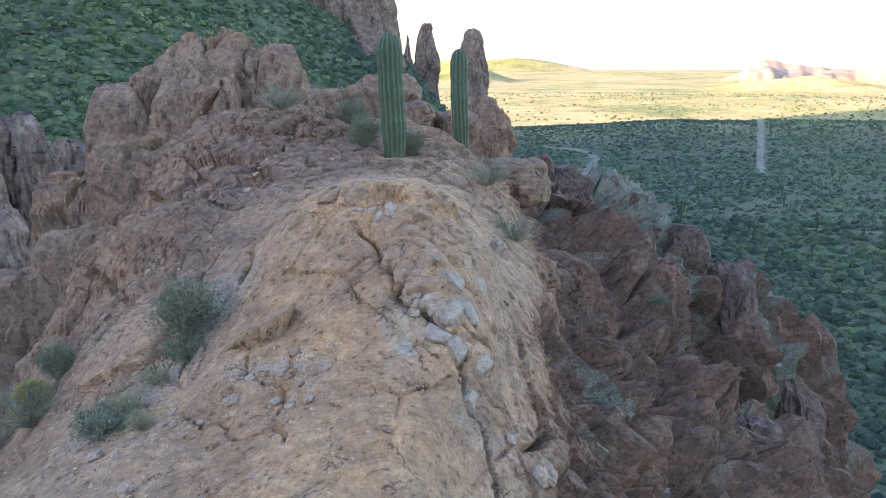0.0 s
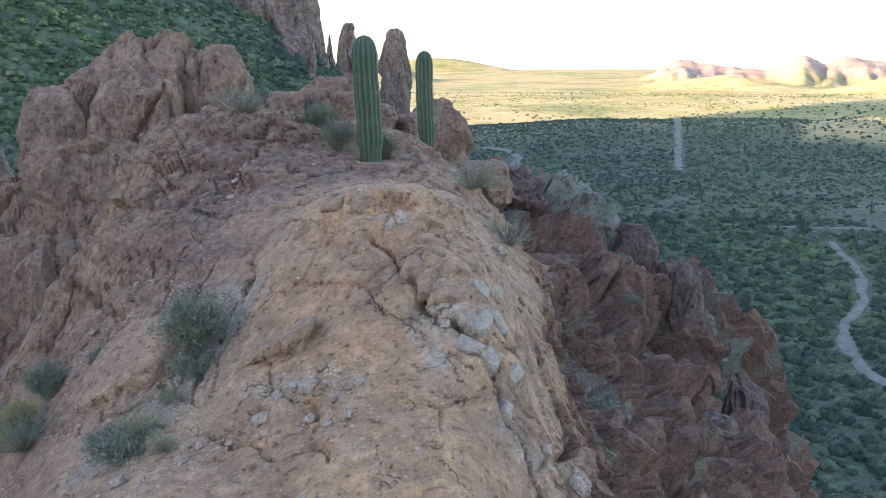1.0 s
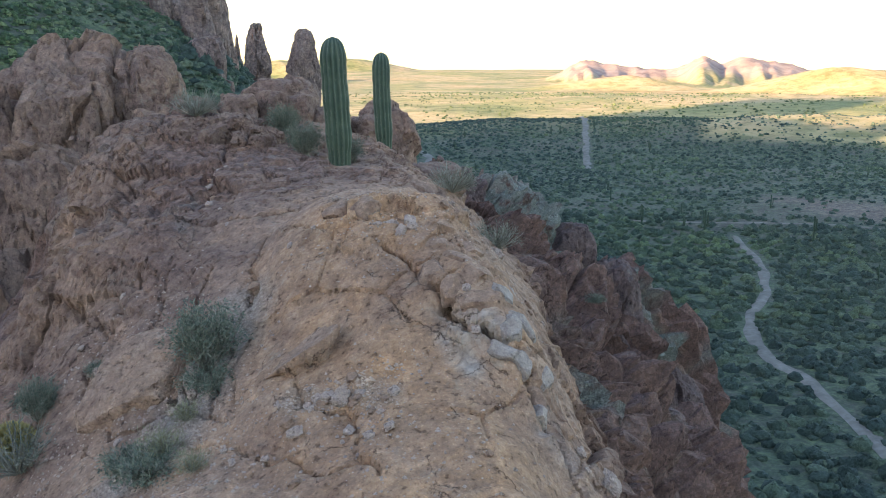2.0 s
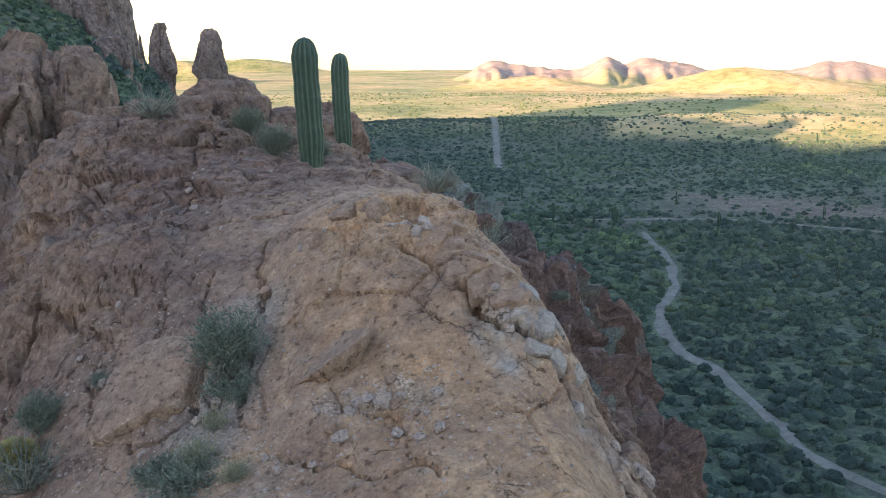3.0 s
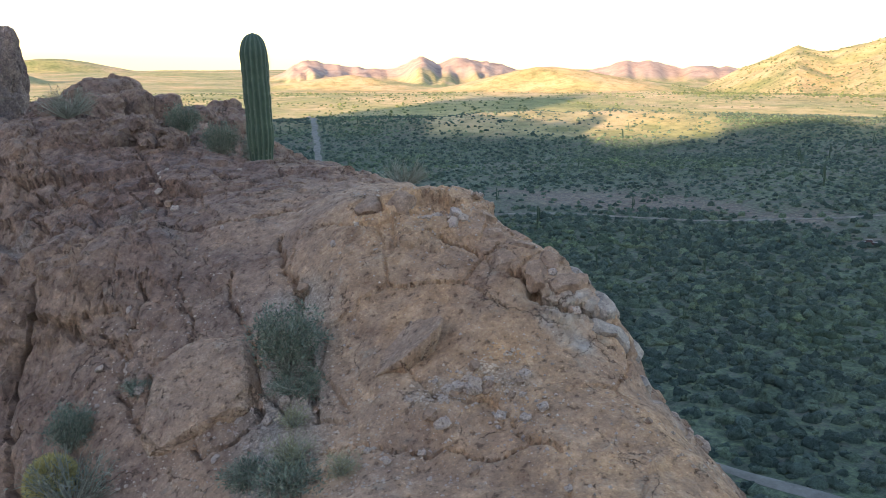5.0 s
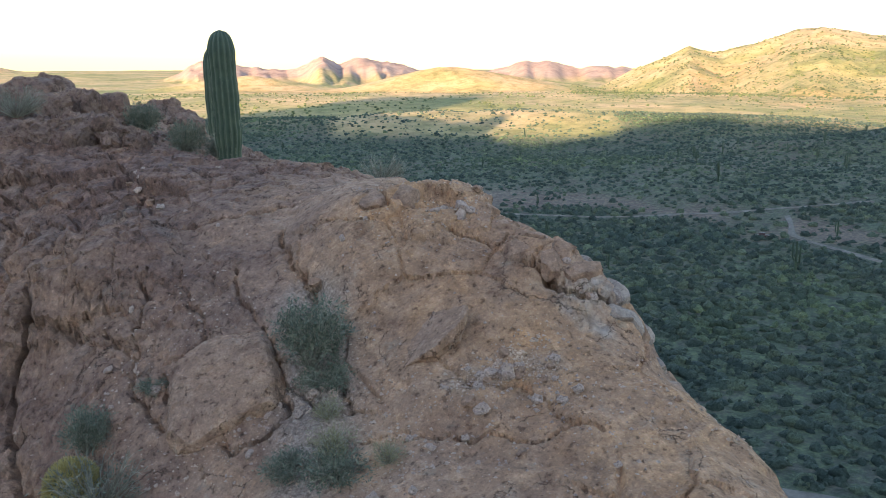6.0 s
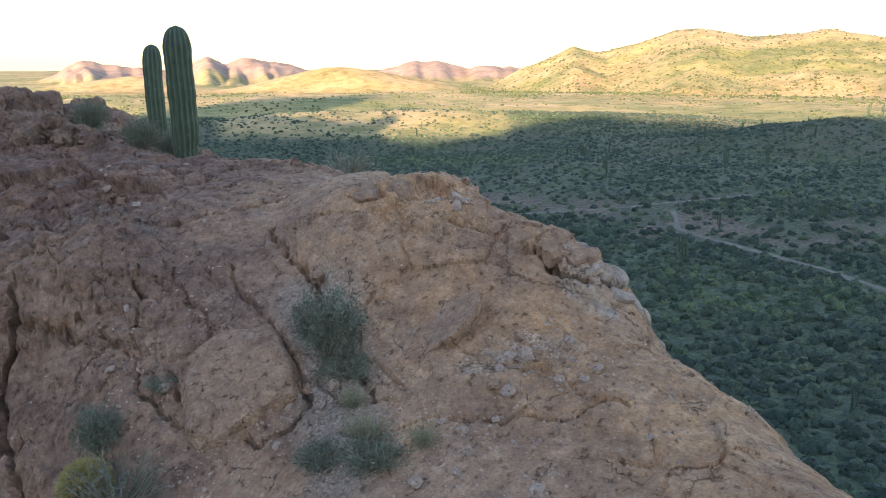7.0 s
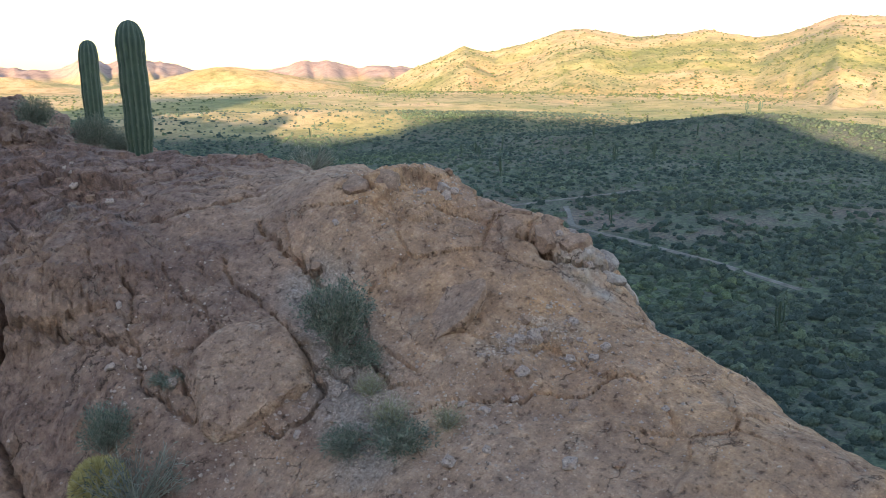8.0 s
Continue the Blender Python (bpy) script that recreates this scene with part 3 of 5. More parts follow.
def ridge_surface(x, y):
    """Points of the ridge's broken rock, with its zones."""
    base = np.stack([x, y, ridge_z(x, y)], 1)
    e = 0.03
    gx = (ridge_z(x + e, y) - ridge_z(x - e, y)) / (2 * e)
    gy = (ridge_z(x, y + e) - ridge_z(x, y - e)) / (2 * e)
    nrm = np.stack([-gx, -gy, np.ones_like(gx)], 1)
    nrm /= np.linalg.norm(nrm, axis=1, keepdims=True)
    warp = base + 0.09 * np.stack([fbm(base * 1.7, 3, 5), fbm(base * 1.7, 3, 6), fbm(base * 1.7, 3, 7)], 1)
    wob = line_dist(base + wander(base, 0.1, 0.35, 70) + wander(base, 0.04, 0.1, 71), CRACKS[0][0])
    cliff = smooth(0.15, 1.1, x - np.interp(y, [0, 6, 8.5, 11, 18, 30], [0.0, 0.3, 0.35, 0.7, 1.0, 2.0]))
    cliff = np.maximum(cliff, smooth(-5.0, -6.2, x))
    back = smooth(10.5, 13.5, y)
    left = smooth(-2.2, -3.0, x) * smooth(9.2, 10.0, y)
    knoll = smooth(1.1, 0.4, np.hypot((x + 0.55) / 1.1, (y - 9.7) / 1.0))
    rough_zone = (cliff + back + left) > 0.01
    c1, g1 = facets_where(rough_zone, warp * np.array([1.0, 1.0, 0.4]), 11)
    c2, g2 = facets_where(y > 4.0, warp * np.array([2.6, 2.6, 1.8]), 23)
    c3, g3 = facets_where((y > 4.0) & (y < 22) & (x < 4), warp * 7.5, 37)
    c0, g0 = facets_where(cliff > 0.01, warp * np.array([0.34, 0.34, 0.16]) + 5.5, 91)
    d = 0.06 * fbm(base * 0.8, 3, 41) + 0.024 * fbm(base * 3.2, 4, 43, 0.6) + 0.005 * vnoise(base * 11.0, 44) * (1 - cliff)
    layers, gl = facets_where((back + left) > 0.01, warp * np.array([0.75, 0.75, 3.6]), 57)
    slabs, gs = facets_where((y > 4.0) & (y < 14) & (x < 1.5), warp * np.array([0.8, 0.8, 0.8]) + 3.1, 63)
    # the cliff: ribs that run down it, ledges across them, blocks and deep joints
    ribs, gr = facets_where(cliff > 0.01, warp * np.array([0.17, 0.95, 0.17]) + 2.5, 93)
    flutes, gf = facets_where(cliff > 0.01, warp * np.array([0.42, 2.1, 0.42]) + 7.5, 94)
    rung = base[:, 2] * 0.36 + 0.9 * fbm(base * np.array([0.25, 0.25, 0.1]), 3, 95)
    part_up = rung - np.floor(rung)
    ledge = smooth(0.1, 0.75, part_up) - part_up
    deep = smooth(1.0, 2.6, x + 0.03 * y)
    d += cliff * deep * (0.8 * c0 + 0.65 * ribs + 0.32 * flutes - 0.6 * smooth(0.05, 0, g0) - 0.7 * smooth(0.05, 0, gr) - 0.3 * smooth(0.05, 0, gf) + 1.1 * ledge)
    lee = np.where(x < -2, 0.4, 1.0)
    d += cliff * lee * (0.58 * c1 + 0.2 * c2 + 0.03 * c3 - 0.6 * smooth(0.06, 0.0, g1) - 0.2 * smooth(0.05, 0, g2)) + cliff * 0.4 * fbm(base * 0.45, 3, 45) * smooth(7, 11, y)
    near_edge = cliff * smooth(11.0, 8.0, y)
    d += near_edge * (-0.16 - 0.3 * c1 - 0.5 * np.maximum(c0, 0) - 0.3 * np.maximum(ribs, 0))
    d += (1 - cliff) * ((0.1 * back + 0.06 * left) * layers - (0.1 * back + 0.022 * left) * smooth(0.035, 0, gl))
    d += (1 - cliff) * (1 - back) * (1 - 0.4 * left) * (0.05 * slabs - 0.045 * smooth(0.022, 0, gs) * smooth(-0.1, 0.25, fbm(base * 0.7, 2, 65)))
    d += (back * 0.05 + left * 0.03) * (1 - cliff) * c1 + (back * 0.04 + left * 0.028 + knoll * 0.08 + 0.02) * (1 - cliff) * c2
    d += (0.008 + 0.026 * knoll + 0.01 * back + 0.007 * left) * (1 - cliff) * c3
    d -= (1 - cliff) * (back * 0.06 + left * 0.03 + knoll * 0.05) * smooth(0.05, 0.0, g2)
    d -= 0.012 * smooth(0.05, 0.0, g3) * (0.08 + knoll + 0.2 * left + 0.4 * back) * (1 - cliff)
    mineral = 0.8 * smooth(0.34, 0.1, wob) * smooth(8.3, 7.7, y) * smooth(6.7, 7.2, y) * smooth(-0.35, 0.15, fbm(base * 2.2, 3, 99))
    d += mineral * (0.035 * c2 + 0.006 * c3)
    crackp = base + wander(base, 0.06, 0.25, 60) + wander(base, 0.025, 0.07, 61)
    for line, half, depth in CRACKS:
        dd = line_dist(crackp, line)
        d -= depth * smooth(half, half * 0.25, dd) + 0.25 * depth * smooth(half * 4, half, dd)
    gully = smooth(0.5, 0.1, line_dist(crackp, [(-2.2, 9.4), (-2.45, 8.7), (-2.7, 8.2), (-3.0, 7.7)]))
    rubble = 0.6 * smooth(0.2, 0.06, line_dist(crackp, [(-1.75, 7.55), (-1.3, 7.5), (-1.0, 7.3)])) * 0.8
    dirt = np.clip(gully + rubble + 0.5 * left * smooth(0.25, 0.5, fbm(base * 1.3, 4, 47)), 0, 1)
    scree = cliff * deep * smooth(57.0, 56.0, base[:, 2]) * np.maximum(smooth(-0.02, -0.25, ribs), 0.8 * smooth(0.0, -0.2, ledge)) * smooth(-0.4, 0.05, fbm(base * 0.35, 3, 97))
    d += dirt * 0.014 * c3
    ochre = smooth(1.0, 0.3, np.abs(x + 1.0) / 1.6) * smooth(10.6, 9.6, y) * (1 - cliff)
    ochre = np.maximum(ochre, 1.3 * smooth(0.55, 0.35, np.hypot(x + 3.02, y - 9.15)))
    left_dark = smooth(0.1, -0.3, x - np.interp(y, [6, 8.3, 10, 11, 13], [-3.6, -2.5, -2.05, -1.8, -1.0])) * smooth(7.5, 9.0, y)
    return base + nrm * d[:, None], {"cliff": np.clip(0.34 * left_dark + cliff * np.where(x < -2, 0.6, 1.0) + 0.45 * back * smooth(-5.5, -2.5, x) + 0.1 * left, 0, 1), "mineral": mineral, "dirt": dirt * 0.85, "ochre": ochre, "scree": scree}


def stretch(points, steps):
    """Places along a line, spaced by steps that change between the given points."""
    out = [points[0]]
    while out[-1] < points[-1]:
        out.append(out[-1] + float(np.interp(out[-1], points, steps)))
    return np.array(out)


def build_ridge():
    xs = stretch([-16, -6, -4.6, -4.0, 1.2, 2.0, 6, 18], [0.3, 0.06, 0.03, 0.022, 0.022, 0.035, 0.07, 0.2])
    ys = stretch([-3, 4.2, 5.0, 8.0, 11, 16, 24, 36], [0.3, 0.05, 0.02, 0.022, 0.03, 0.045, 0.08, 0.13])
    X, Y = np.meshgrid(xs, ys, indexing="ij")
    v, zones = ridge_surface(X.ravel(), Y.ravel())
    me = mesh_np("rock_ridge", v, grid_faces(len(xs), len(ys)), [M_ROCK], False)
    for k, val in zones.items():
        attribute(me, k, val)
    tagged(new("rock_ridge", me), "weathered brown rock ridge with cracked grey crest", "rock ridge", kind="structure")
    print("ridge", len(xs), len(ys))


def on_ridge(x, y):
    v, _ = ridge_surface(np.array([x]), np.array([y]))
    return Vector((float(v[0, 0]), float(v[0, 1]), float(v[0, 2])))


build_ridge()
build_land()


# ---------------------------------------------------------------- crags, towers, cliffs
def crag(name, label, at, size, heading=0.0, seed=0, fine=6, square=2.6, taper=0.35, amp=0.12, flute=0.5, mat=None, lean=(0, 0), category="rock", group="", waist=1.0, owner=None, cut=0.9):
    """A mass of broken rock standing on its base, split off along flat joints. size: width, depth, height; cut: how deep the joints take it."""
    bm = bmesh.new()
    bmesh.ops.create_icosphere(bm, subdivisions=fine, radius=1.0)
    me = bpy.data.meshes.new(name)
    bm.to_mesh(me)
    bm.free()
    v = np.empty(len(me.vertices) * 3)
    me.vertices.foreach_get("co", v)
    v = v.reshape(-1, 3)
    n = v / np.linalg.norm(v, axis=1, keepdims=True)
    rr = (np.abs(n) ** square).sum(1) ** (-1 / square)
    rng = np.random.default_rng(seed + 500)
    for _ in range(18):
        face = rng.normal(0, 1, 3) * np.array([1, 1, 0.75])
        face /= np.linalg.norm(face)
        reach = (np.abs(face) ** square).sum() ** (-1 / square) * rng.uniform(cut, cut + 0.17)
        rr = np.minimum(rr, reach / np.maximum(n @ face, 0.12))
    p = n * rr[:, None]
    hgt = (p[:, 2] + 1) / 2
    k = 1 - taper * hgt ** waist
    p = np.stack([p[:, 0] * k * size[0] / 2, p[:, 1] * k * size[1] / 2, hgt * size[2]], 1)
    p[:, 0] += lean[0] * p[:, 2]
    p[:, 1] += lean[1] * p[:, 2]
    s = min(size)
    q = p / s + seed * 7.77
    q = q + 0.18 * np.stack([fbm(q * 1.5, 3, seed), fbm(q * 1.5, 3, seed + 1), fbm(q * 1.5, 3, seed + 2)], 1)
    c1, g1 = facets(q * np.array([2.0, 2.0, 2.0 * flute]), seed + 3)
    c2, g2 = facets(q * np.array([5.0, 5.0, 5.0 * flute]), seed + 13)
    c3, g3 = facets(q * 13.0, seed + 23)
    d = amp * s * (1.1 * c1 + 0.45 * c2 + 0.2 * c3 + 0.6 * fbm(q * 0.9, 3, seed + 33) - 0.5 * smooth(0.08, 0, g1) - 0.25 * smooth(0.07, 0, g2))
    p = p + n * d[:, None]
    me.vertices.foreach_set("co", p.astype(np.float32).ravel())
    me.polygons.foreach_set("use_smooth", np.zeros(len(me.polygons), dtype=bool))
    me.materials.append(mat or M_CRAG)
    me.update()
    ob = new(name, me)
    ob.matrix_world = pose(*at, 0, 0, heading)
    if owner:
        ob.parent = owner
        ob.matrix_parent_inverse = owner.matrix_world.inverted()
        return ob
    return tagged(ob, label, category, group)


def seen_from_start(azimuth, elevation, dist):
    return Vector((dist * math.sin(radians(azimuth)), dist * math.cos(radians(azimuth)), EYE + dist * math.tan(radians(elevation))))


tower = thing("rock_tower", "massive brown rock tower with deep vertical joints", "rock tower", (-8.5, 33, EYE - 10))
for bx, by, top, bw, bd, bh, turn, seed, fine in ((-8.6, 34.2, 0.85, 5.6, 6.0, 13, 8, 3, 6), (-7.9, 31.8, -0.1, 3.9, 3.6, 8, -12, 4, 6), (-6.2, 33.2, 0.6, 3.2, 4.6, 9, 14, 5, 6), (-10.5, 32.8, -1.0, 4.0, 4.6, 12, 20, 6, 6),
                                                  (-12.0, 31.6, -3.9, 4.2, 4.4, 10, -8, 9, 6), (-5.0, 31.2, -1.5, 3.0, 3.4, 6, 20, 10, 5), (-9.3, 30.4, -2.6, 5.4, 3.4, 9, -15, 12, 6), (-12.6, 28.5, -6.6, 4.6, 4.0, 8, 10, 15, 5), (-10.4, 28.6, -5.2, 4.4, 3.6, 8, -20, 16, 5)):
    crag("rock_pillar", "", (bx, by, EYE + top - bh), (bw, bd, bh), turn, seed, fine, 6.0, 0.16, 0.085, 0.75, owner=tower, cut=0.84)
crag("rock_outcrop", "lichen-spotted orange-brown outcrop behind the cacti", (-1.65, 26.2, EYE - 4.0), (3.7, 3.4, 3.6), 5, 7, 6, 2.4, 0.42, 0.06, 0.9)
crag("rock_outcrop", "upright red-brown outcrop beside the slimmer cactus", (1.0, 24.2, EYE - 4.4), (2.0, 2.2, 3.4), 15, 8, 5, 3.0, 0.35, 0.08, 0.5)
for bx, by, bz, bw, bh, turn, seed in ((-2.5, 19.9, -1.35, 0.8, 0.75, 10, 31), (-1.8, 20.2, -1.3, 0.6, 0.75, 40, 32), (-1.25, 20.4, -1.35, 0.75, 0.7, -20, 33), (-0.6, 20.6, -1.5, 0.9, 0.6, 5, 34),
                                       (-3.3, 19.6, -1.3, 0.9, 0.6, 25, 35), (0.3, 21.0, -1.9, 0.9, 0.8, 30, 36), (1.3, 18.4, -2.6, 1.1, 0.7, 15, 37), (1.7, 21.0, -3.2, 1.2, 1.0, 50, 38)):
    crag("rock_block", "jointed dark brown rock block on the crest", (bx, by, EYE + bz), (bw, bw * 1.1, bh), turn, seed, 4, 4.5, 0.15, 0.08, 0.7, group="rock blocks on the crest")
for bx, by, bz, bw, bh, turn, seed in ((3.6, 28.4, -5.4, 2.0, 2.2, 20, 51), (5.6, 28.2, -7.4, 2.2, 2.8, -10, 52), (7.6, 29.8, -8.6, 2.4, 3.4, 15, 53), (9.1, 29.4, -10.6, 2.4, 4.2, -15, 54), (11.4, 29.8, -14.5, 2.6, 4.2, 10, 55),
                                       (1.9, 14.6, -4.9, 1.1, 1.3, 30, 56), (2.6, 14.2, -6.6, 1.0, 1.7, -20, 57), (7.5, 21.8, -11.5, 2.0, 2.8, 15, 58), (8.4, 22.4, -13.5, 1.8, 3.6, 30, 59), (4.6, 25.6, -7.6, 1.8, 2.6, 0, 60), (2.6, 23.8, -5.6, 1.6, 1.8, 25, 61)):
    crag("cliff_block", "dark red-brown block jutting from the cliff", (bx, by, EYE + bz), (bw, bw * 1.1, bh), turn, seed, 5, 4.5, 0.3, 0.07, 0.6, M_CLIFF, group="blocks of the cliff", cut=0.82)
crag("rock_spire", "tall reddish rock spire on the skyline", (*seen_from_start(1.75, -6.2, 460).xy, EYE - 49), (19.5, 19, 62), 0, 11, 5, 3.6, 0.55, 0.1, 0.4, M_FAR_ROCK, category="rock spire")
crag("rock_spire", "leaning brown rock spire on the skyline", (*seen_from_start(-1.0, -6.2, 465).xy, EYE - 33), (15, 14.5, 49.5), 0, 13, 5, 3.6, 0.5, 0.1, 0.4, M_FAR_ROCK, category="rock spire")
crag("rock_spire", "thin dark rock needle beside the cliff", (*seen_from_start(-2.1, -6.2, 460).xy, EYE - 33), (8.5, 10, 45), 0, 17, 4, 2.6, 0.7, 0.1, 0.4, M_FAR_ROCK, category="rock spire")
cliff = thing("cliff", "grey and brown mountain cliff with vertical faces", "cliff", (-25, 250, EYE - 30))
for az, dist, top, bw, bd, bh, turn, seed in ((-4.0, 245, 30, 13, 20, 60, 5, 19), (-6.4, 240, 38, 16, 22, 66, -8, 20), (-9.2, 250, 34, 18, 20, 58, 12, 21), (-5.2, 228, 8, 14, 12, 36, 0, 22), (-12.6, 262, 36, 22, 20, 44, -5, 23), (-16.5, 275, 40, 24, 20, 36, 10, 24), (-5.3, 205, 13, 15, 12, 32, 8, 25), (-7.6, 203, 19, 14, 12, 32, -6, 26), (-4.2, 188, 4, 9, 10, 24, 14, 27), (-10.2, 201, 20, 14, 11, 24, 4, 28), (-6.6, 184, 2.5, 9, 8, 18, -10, 44)):
    px, py = polar(az, dist)
    crag("rock_face", "", (px, py, EYE + top - bh), (bw, bd, bh), turn, seed, 5, 4.0, 0.22, 0.09, 0.35, M_FAR_ROCK, owner=cliff)
gorge = thing("cliff", "dark gorge wall of fluted purple-brown rock", "cliff", (-31, 68, EYE - 32))
for az, dist, top, bw, bd, bh, turn, seed in ((-27.5, 70, -3.2, 9, 9, 26, 10, 29), (-24.2, 76, -4.4, 8, 8, 26, -12, 30), (-22.0, 84, -6.5, 7, 8, 24, 20, 41), (-25.6, 62, -8.5, 6, 6, 20, 5, 42), (-31, 66, -2, 10, 9, 26, 0, 43)):
    px, py = polar(az, dist)
    crag("rock_face", "", (px, py, EYE + top - bh), (bw, bd, bh), turn, seed, 5, 3.4, 0.35, 0.11, 0.35, M_FAR_ROCK, owner=gorge)

# ---------------------------------------------------------------- plants
def tubes(paths, radii, sides=4):
    """Tapered tubes along lines of points; verts and faces of all of them."""
    V, F, base = [], [], 0
    ang = np.arange(sides) * 2 * math.pi / sides
    for pts, (r0, r1) in zip(paths, radii):
        pts = np.asarray(pts, float)
        tan = np.gradient(pts, axis=0)
        tan /= np.maximum(np.linalg.norm(tan, axis=1, keepdims=True), 1e-9)
        ref = np.where(np.abs(tan[:, 2:3]) > 0.9, np.array([[1.0, 0, 0]]), np.array([[0, 0, 1.0]]))
        a = np.cross(tan, ref)
        a /= np.maximum(np.linalg.norm(a, axis=1, keepdims=True), 1e-9)
        b = np.cross(tan, a)
        r = np.linspace(r0, r1, len(pts))[:, None, None]
        ring = pts[:, None, :] + r * (np.cos(ang)[None, :, None] * a[:, None, :] + np.sin(ang)[None, :, None] * b[:, None, :])
        V.append(ring.reshape(-1, 3))
        n = len(pts)
        i, j = np.meshgrid(np.arange(n - 1), np.arange(sides), indexing="ij")
        q = np.stack([i * sides + j, i * sides + (j + 1) % sides, (i + 1) * sides + (j + 1) % sides, (i + 1) * sides + j], -1).reshape(-1, 4)
        F.append(q + base)
        base += n * sides
    return np.concatenate(V), np.concatenate(F)


def blades(centres, along, side, length, width):
    """Small pointed leaves: one four-cornered blade each."""
    c, a, s = np.asarray(centres), np.asarray(along), np.asarray(side)
    L, W = np.asarray(length)[:, None], np.asarray(width)[:, None]
    v = np.stack([c, c + a * L * 0.5 + s * W * 0.5, c + a * L, c + a * L * 0.5 - s * W * 0.5], 1).reshape(-1, 3)
    return v, np.arange(len(v)).reshape(-1, 4)


def unit(v):
    return v / np.maximum(np.linalg.norm(v, axis=-1, keepdims=True), 1e-9)


def shrub_meshes(seed, radius, height, stems, leaves, leaf_len, leaf_wide, mat_leaf, mat_twig, upright=0.6, twig=0.006):
    rng = np.random.default_rng(seed)
    paths, radii, tips, dirs = [], [], [], []
    for _ in range(stems):
        a = rng.uniform(0, 2 * math.pi)
        out = rng.uniform(0.15, 1.0) ** 0.6
        end = np.array([math.cos(a) * radius * out, math.sin(a) * radius * out, height * (upright + (1 - upright) * rng.uniform(0.2, 1)) * (1.05 - 0.45 * out * out)])
        t = np.linspace(0, 1, 6)[:, None]
        bend = np.array([math.cos(a), math.sin(a), 0]) * rng.uniform(-0.1, 0.12) * radius
        pts = end * t + bend * np.sin(t * math.pi) + rng.normal(0, 0.018, (6, 3)) * t * height
        pts[:, 2] = np.maximum(pts[:, 2], t[:, 0] * 0.02)
        paths.append(pts)
        radii.append((twig * rng.uniform(0.7, 1.3), twig * 0.3))
        for _ in range(5):
            k = rng.uniform(0.35, 0.95)
            p0 = pts[int(k * 5)]
            d = unit(unit(end) + rng.normal(0, 0.55, 3))
            ln = height * rng.uniform(0.1, 0.28)
            q = np.stack([p0, p0 + d * ln * 0.5 + rng.normal(0, 0.01, 3), p0 + d * ln + rng.normal(0, 0.02, 3)])
            paths.append(q)
            radii.append((twig * 0.5, twig * 0.2))
            tips += [q[1], q[2], (q[1] + q[2]) / 2]
            dirs += [d, d, d]
    tw = mesh_np("stems", *tubes(paths, radii, 3), [mat_twig])
    tips, dirs = np.array(tips), np.array(dirs)
    pick = rng.integers(0, len(tips), leaves)
    c = tips[pick] + rng.normal(0, leaf_len * 0.7, (leaves, 3))
    a = unit(dirs[pick] + rng.normal(0, 0.6, (leaves, 3)))
    s = unit(np.cross(a, rng.normal(0, 1, (leaves, 3))))
    lf = mesh_np("leaves", *blades(c, a, s, leaf_len * rng.uniform(0.6, 1.4, leaves), leaf_wide * rng.uniform(0.6, 1.4, leaves)), [mat_leaf], False)
    return tw, lf


def shrub(name, label, x, y, meshes, turn=0.0, size=1.0, group="", tilt=(0, 0)):
    at = on_ridge(x, y)
    ob = thing(name, label, "shrub" if "shrub" in name else "grass" if "grass" in name else "plant", at, group)
    ob.matrix_world = pose(at.x, at.y, at.z - 0.02, tilt[0], tilt[1], turn) @ Matrix.Scale(size, 4)
    tagged(part("branchwork", meshes[0], ob), kind="stuff")
    tagged(part("foliage", meshes[1], ob), kind="stuff")
    return ob


GREEN = shrub_meshes(1, 0.3, 0.75, 80, 6500, 0.036, 0.011, M_SHRUB, M_TWIG, 0.55, 0.004)
BARE = shrub_meshes(2, 0.42, 0.45, 75, 900, 0.035, 0.008, M_SHRUB, M_TWIG, 0.35, 0.006)
LOW = shrub_meshes(3, 0.3, 0.2, 80, 2600, 0.035, 0.009, M_SHRUB, M_TWIG, 0.3, 0.004)
TUFT = shrub_meshes(4, 0.16, 0.24, 45, 900, 0.05, 0.004, M_GRASS, M_TWIG, 0.5, 0.003)

shrub("shrub", "upright grey-green shrub rooted in the rock gully", -2.48, 8.74, GREEN, 20, 1.0)
shrub("shrub", "low grey-green shrub tangle at the gully foot", -2.45, 8.5, LOW, 70, 1.0)
shrub("shrub", "grey leafless shrub with pale curling twigs", -4.25, 9.15, BARE, 10, 1.25)
shrub("shrub", "dark green shrub behind bare pale twigs", -4.2, 9.75, GREEN, 100, 0.7)
shrub("shrub", "grey leafless shrub with pale curling twigs", -4.9, 9.4, BARE, 80, 1.2)
shrub("shrub", "low sprawling grey-green shrub on bare rock", -2.85, 7.55, LOW, 0, 1.1)
shrub("shrub", "low sprawling grey-green shrub on bare rock", -3.05, 7.9, LOW, 140, 0.9)
shrub("dry_grass", "dry pale grass tuft in a rock hollow", -2.75, 7.75, TUFT, 30, 1.1)
shrub("dry_grass", "dry pale grass tuft in a rock hollow", -2.5, 7.35, TUFT, 190, 0.8)
shrub("dry_grass", "dry pale grass tuft in a rock hollow", -2.6, 8.15, TUFT, 90, 0.8)
shrub("shrub", "small green shrub tucked in a crack", -3.6, 9.75, LOW, 40, 0.6)
shrub("shrub", "grey-green shrub at the foot of the cacti", -1.3, 15.6, GREEN, 33, 0.9)
shrub("shrub", "grey-green shrub at the foot of the cacti", -0.55, 16.3, GREEN, 133, 0.8)
shrub("shrub", "grey-green shrub at the foot of the cacti", -1.6, 16.8, GREEN, 233, 0.9)
